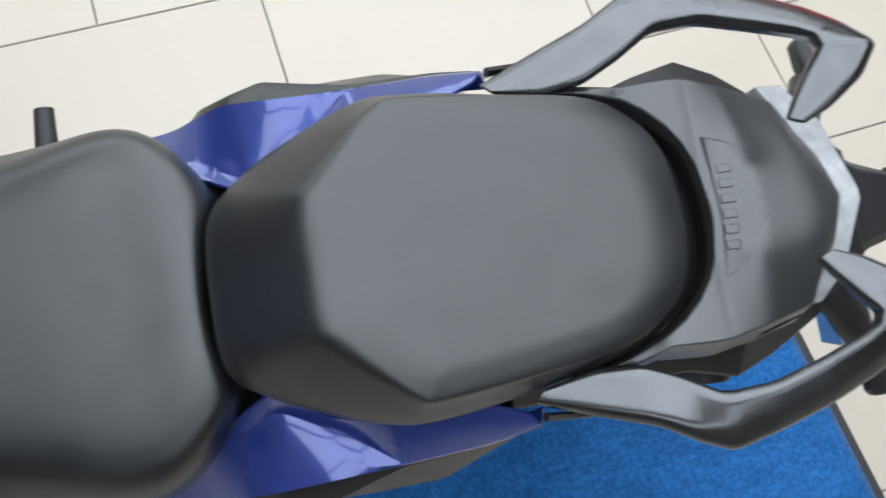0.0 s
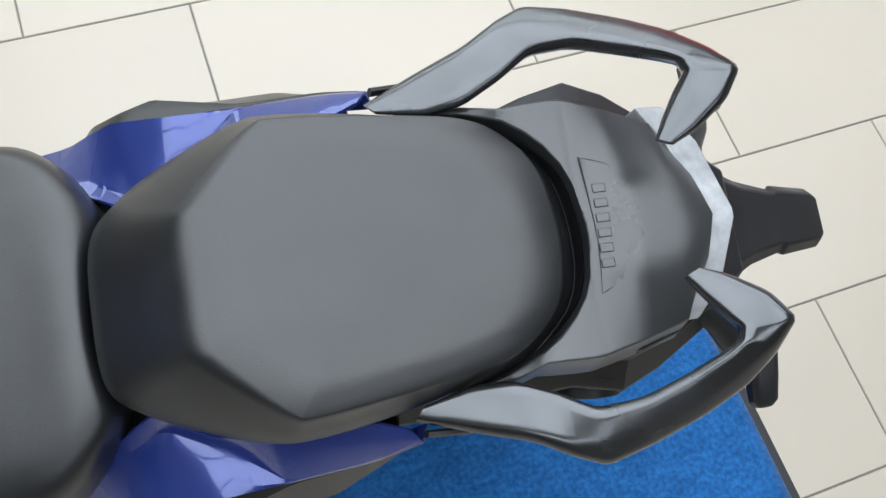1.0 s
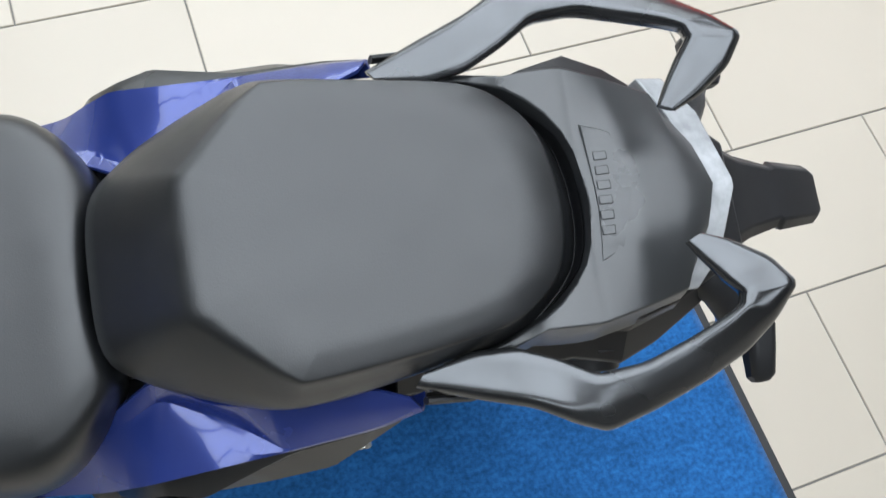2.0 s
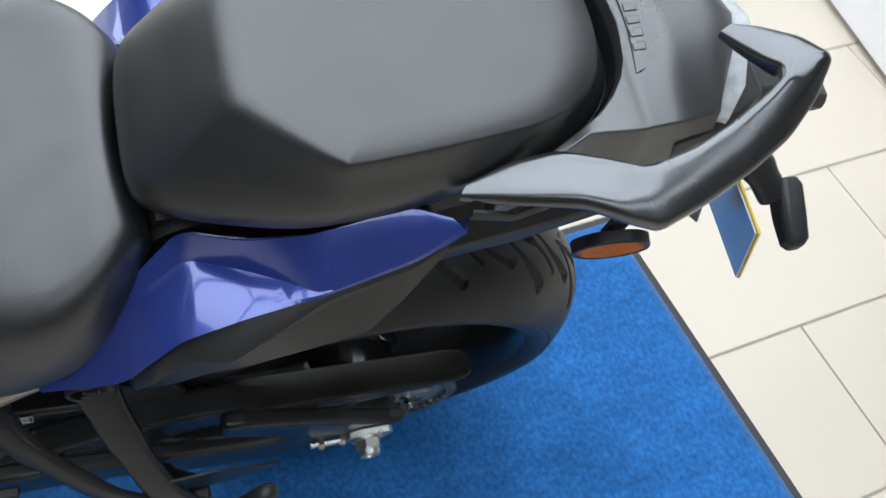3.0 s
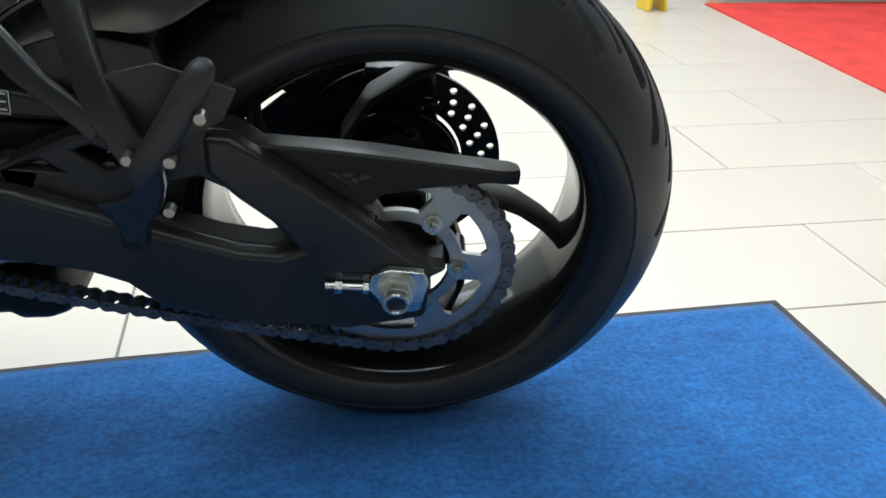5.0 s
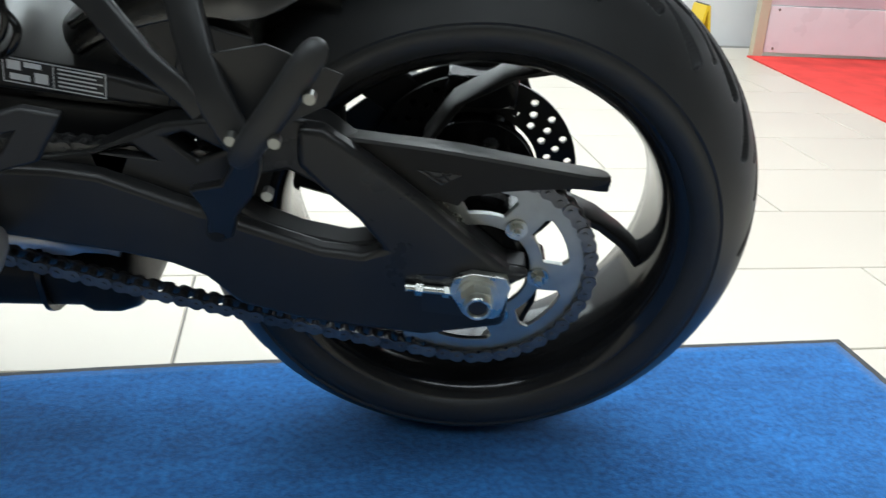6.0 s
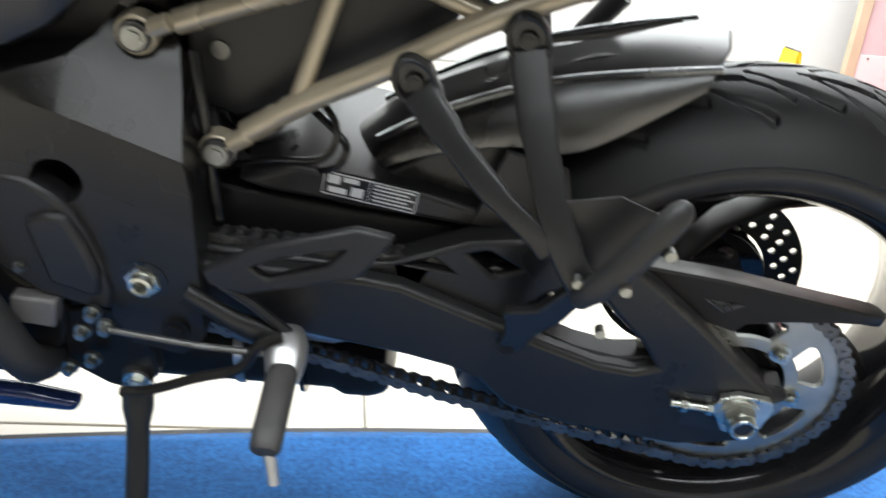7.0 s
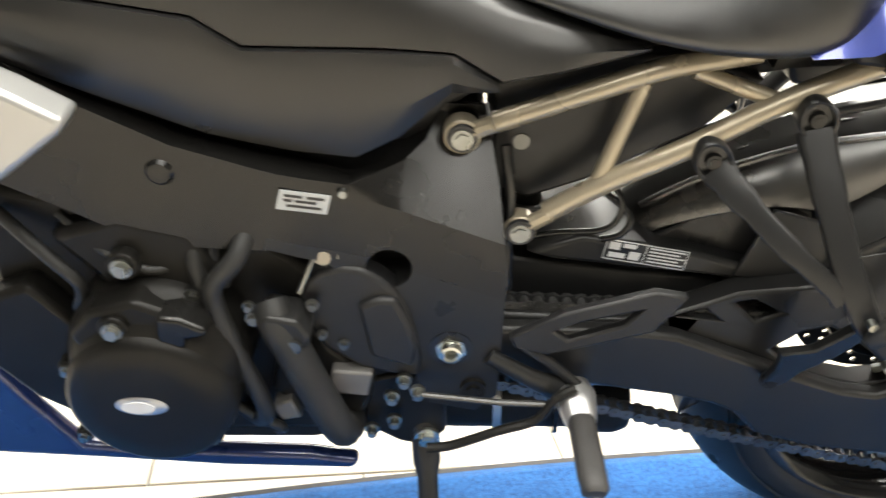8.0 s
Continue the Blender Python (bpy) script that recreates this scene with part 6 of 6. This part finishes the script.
        part("peg_rib", sweep([c + V((-0.012, -0.010, 0.006)), c + V((-0.012, 0.010, 0.006))], 0.004, 8), SOFT_RUBBER, pg)
    far = part("passenger_peg", sweep([(-0.208, 0.236, 0.505), (-0.172, 0.240, 0.557), (-0.140, 0.231, 0.606)], 0.015, 12, flat=0.75), SOFT_RUBBER, bike, "black rubber passenger peg, folded up")
    part("peg_hanger", sweep([(-0.364, 0.131, 0.64), (-0.29, 0.196, 0.578), (-0.215, 0.22, 0.52), (-0.24, 0.17, 0.6), (-0.274, 0.126, 0.685)], 0.012, 10, flat=0.6), SATIN_BLACK, bike, "satin black passenger peg hanger")
    # rider peg, sticking out to the left
    rp = part("rider_peg", sweep([(-0.464, -0.206, 0.358), (-0.464, -0.214, 0.359), (-0.463, -0.245, 0.359), (-0.462, -0.285, 0.358), (-0.461, -0.302, 0.357), (-0.461, -0.306, 0.356)], [0.0125, 0.0148, 0.0150, 0.0146, 0.0138, 0.010], 16, flat=0.85, up=(0, 0, 1), power=2.8), WORN_RUBBER, bike, "dusty black rubber rider foot peg", smooth=50)
    part("peg_body", sweep([(-0.468, -0.160, 0.366), (-0.467, -0.176, 0.364), (-0.465, -0.192, 0.359), (-0.464, -0.205, 0.356), (-0.463, -0.216, 0.354)], [0.016, 0.0215, 0.0205, 0.0180, 0.0145], 14, flat=0.8, up=(0, 0, 1), power=2.6), ALUMINIUM, rp, "cast aluminium peg clevis", smooth=50)
    part("feeler", rod((-0.459, -0.298, 0.350), (-0.452, -0.312, 0.322), 0.0062, 12, 0.005), ALUMINIUM, rp, "bare metal feeler pin")
    part("heel_guard", prism([(-0.546, 0.444), (-0.49, 0.480), (-0.403, 0.510), (-0.368, 0.505), (-0.397, 0.458), (-0.455, 0.438), (-0.505, 0.422), (-0.540, 0.430)], -0.178, -0.166, [[(-0.500, 0.455), (-0.470, 0.470), (-0.414, 0.486), (-0.428, 0.466), (-0.485, 0.443)]]), GRAIN_PLASTIC, bike, "black plastic heel guard", bevel=0.003)
    part("guard_leg", sweep([(-0.530, -0.172, 0.430), (-0.500, -0.172, 0.408), (-0.462, -0.172, 0.372)], 0.006, 8), GRAIN_PLASTIC, bike, "black plastic strut")
    part("peg_mount", sweep([(-0.565, -0.168, 0.41), (-0.52, -0.172, 0.385), (-0.478, -0.168, 0.362)], [0.010, 0.012, 0.018], 10, flat=0.7), SATIN_BLACK, bike, "black rider peg mount", smooth=50)
    both_peg = sweep([(-0.466, 0.168, 0.366), (-0.462, 0.26, 0.358), (-0.462, 0.345, 0.352)], [0.018, 0.016, 0.013], 12, flat=0.7, up=(0, 0, 1))
    part("rider_peg", both_peg, SOFT_RUBBER, bike, "black rubber topped rider foot peg")
    # shift linkage
    part("shift_rod", sweep([(-0.640, -0.190, 0.372), (-0.55, -0.193, 0.366), (-0.478, -0.188, 0.360)], 0.0036, 10), CHAIN_STEEL, bike, "thin steel shift rod")
    sh = part("shift_lever", sweep(curve_points([(-0.628, -0.203, 0.303), (-0.60, -0.203, 0.308), (-0.55, -0.200, 0.330), (-0.510, -0.196, 0.344), (-0.492, -0.192, 0.372), (-0.470, -0.186, 0.385)], 4), 0.0055, 10), ENGINE_BLACK, bike, "black steel shift lever")
    for c in ((-0.640, -0.184, 0.372), (-0.668, -0.176, 0.356), (-0.655, -0.176, 0.381), (-0.690, -0.172, 0.30), (-0.665, -0.172, 0.315)):
        part("lever_joint", hex_bolt(c, 0.0058, 0.012), ZINC, sh, "zinc plated joint")
    # side stand
    st = part("side_stand", sweep(curve_points([(-0.632, -0.140, 0.305), (-0.628, -0.165, 0.262), (-0.622, -0.205, 0.20), (-0.615, -0.262, 0.118), (-0.610, -0.292, 0.078)], 4), [0.017] * 6 + [0.0125] * 11, 12, flat=0.8), SATIN_BLACK, bike, "black steel side stand, folded out", smooth=50)
    part("stand_foot", sweep([(-0.640, -0.300, 0.070), (-0.580, -0.300, 0.070)], 0.013, 12, flat=0.55, up=(0, 0, 1)), SATIN_BLACK, st)
    part("stand_bracket", prism([(-0.70, 0.36), (-0.655, 0.375), (-0.612, 0.355), (-0.605, 0.285), (-0.63, 0.258), (-0.66, 0.265), (-0.70, 0.29)], -0.160, -0.135), ENGINE_BLACK, st, bevel=0.004)
    part("stand_bolt", hex_bolt((-0.627, -0.164, 0.278), 0.0105, 0.010), LIT_ZINC, st, "zinc plated stand bolt")
    # shock absorber and looms in the dark behind the frame
    part("shock_absorber", rod((-0.56, 0.0, 0.62), (-0.50, 0.0, 0.40), 0.026, 20), ENGINE_BLACK, bike, "black shock absorber")
    part("shock_spring", sweep([V((-0.555 + 0.055 * k / 90, 0, 0.60 - 0.19 * k / 90)) + V((0.036 * math.cos(k * 0.42), 0.036 * math.sin(k * 0.42), 0)) for k in range(91)], 0.0055, 8), CHAIN_STEEL, bike, "dark coil spring", smooth=60)
    for pts, r in (([(-0.47, -0.07, 0.60), (-0.435, -0.095, 0.57), (-0.445, -0.10, 0.535), (-0.50, -0.09, 0.52), (-0.55, -0.08, 0.50)], 0.0035),
                   ([(-0.46, -0.08, 0.575), (-0.425, -0.10, 0.553), (-0.432, -0.105, 0.53), (-0.46, -0.09, 0.512)], 0.004),
                   ([(-0.56, -0.10, 0.63), (-0.553, -0.112, 0.58), (-0.55, -0.108, 0.52), (-0.545, -0.11, 0.46)], 0.006)):
        part("cable", sweep(curve_points(pts, 6), r, 10), GLOSS_BLACK, bike, "black cable", smooth=60)
    # brake caliper by the disc
    part("brake_caliper", joined(box((-0.035, 0.072, 0.405), (0.045, 0.112, 0.445)), rod((-0.02, 0.07, 0.425), (-0.02, 0.12, 0.425), 0.02, 20), rod((0.025, 0.07, 0.425), (0.025, 0.12, 0.425), 0.02, 20)), GLOSS_BLACK, bike, "black rear brake caliper", bevel=0.003)
    part("caliper_piston", joined(rod((0.018, 0.066, 0.362), (0.018, 0.080, 0.362), 0.012, 18), box((-0.014, 0.066, 0.352), (0.016, 0.080, 0.366))), ALUMINIUM, bike, "bare metal caliper slide", bevel=0.002)
    # added plate that fills the dark area round caliper and hugger
    part("far_side_fill", prism([(-0.19, 0.33), (-0.172, 0.362), (-0.135, 0.393), (-0.09, 0.422), (-0.044, 0.443), (0.0, 0.452), (0.033, 0.450), (0.058, 0.432), (0.063, 0.418), (0.050, 0.385), (0.043, 0.349), (-0.06, 0.36)], 0.100, 0.106), GRAIN_PLASTIC, bike, "added black filler plate for the dark clutter behind the wheel", bevel=0.002)
    part("caliper_bracket", prism([(-0.09, 0.40), (-0.04, 0.43), (0.03, 0.415), (0.05, 0.37), (0.02, 0.345), (-0.03, 0.35), (-0.08, 0.37)], 0.086, 0.098), GLOSS_BLACK, bike, "black caliper bracket", bevel=0.003)


rear_wheel()
chain()
swingarm()
guards()
seats()
tail_panels()
rear_deck()
grab_handles()
rear_gear()
subframe()
main_frame()
tank_covers()
engine()
foot_gear()
floor_tiles()
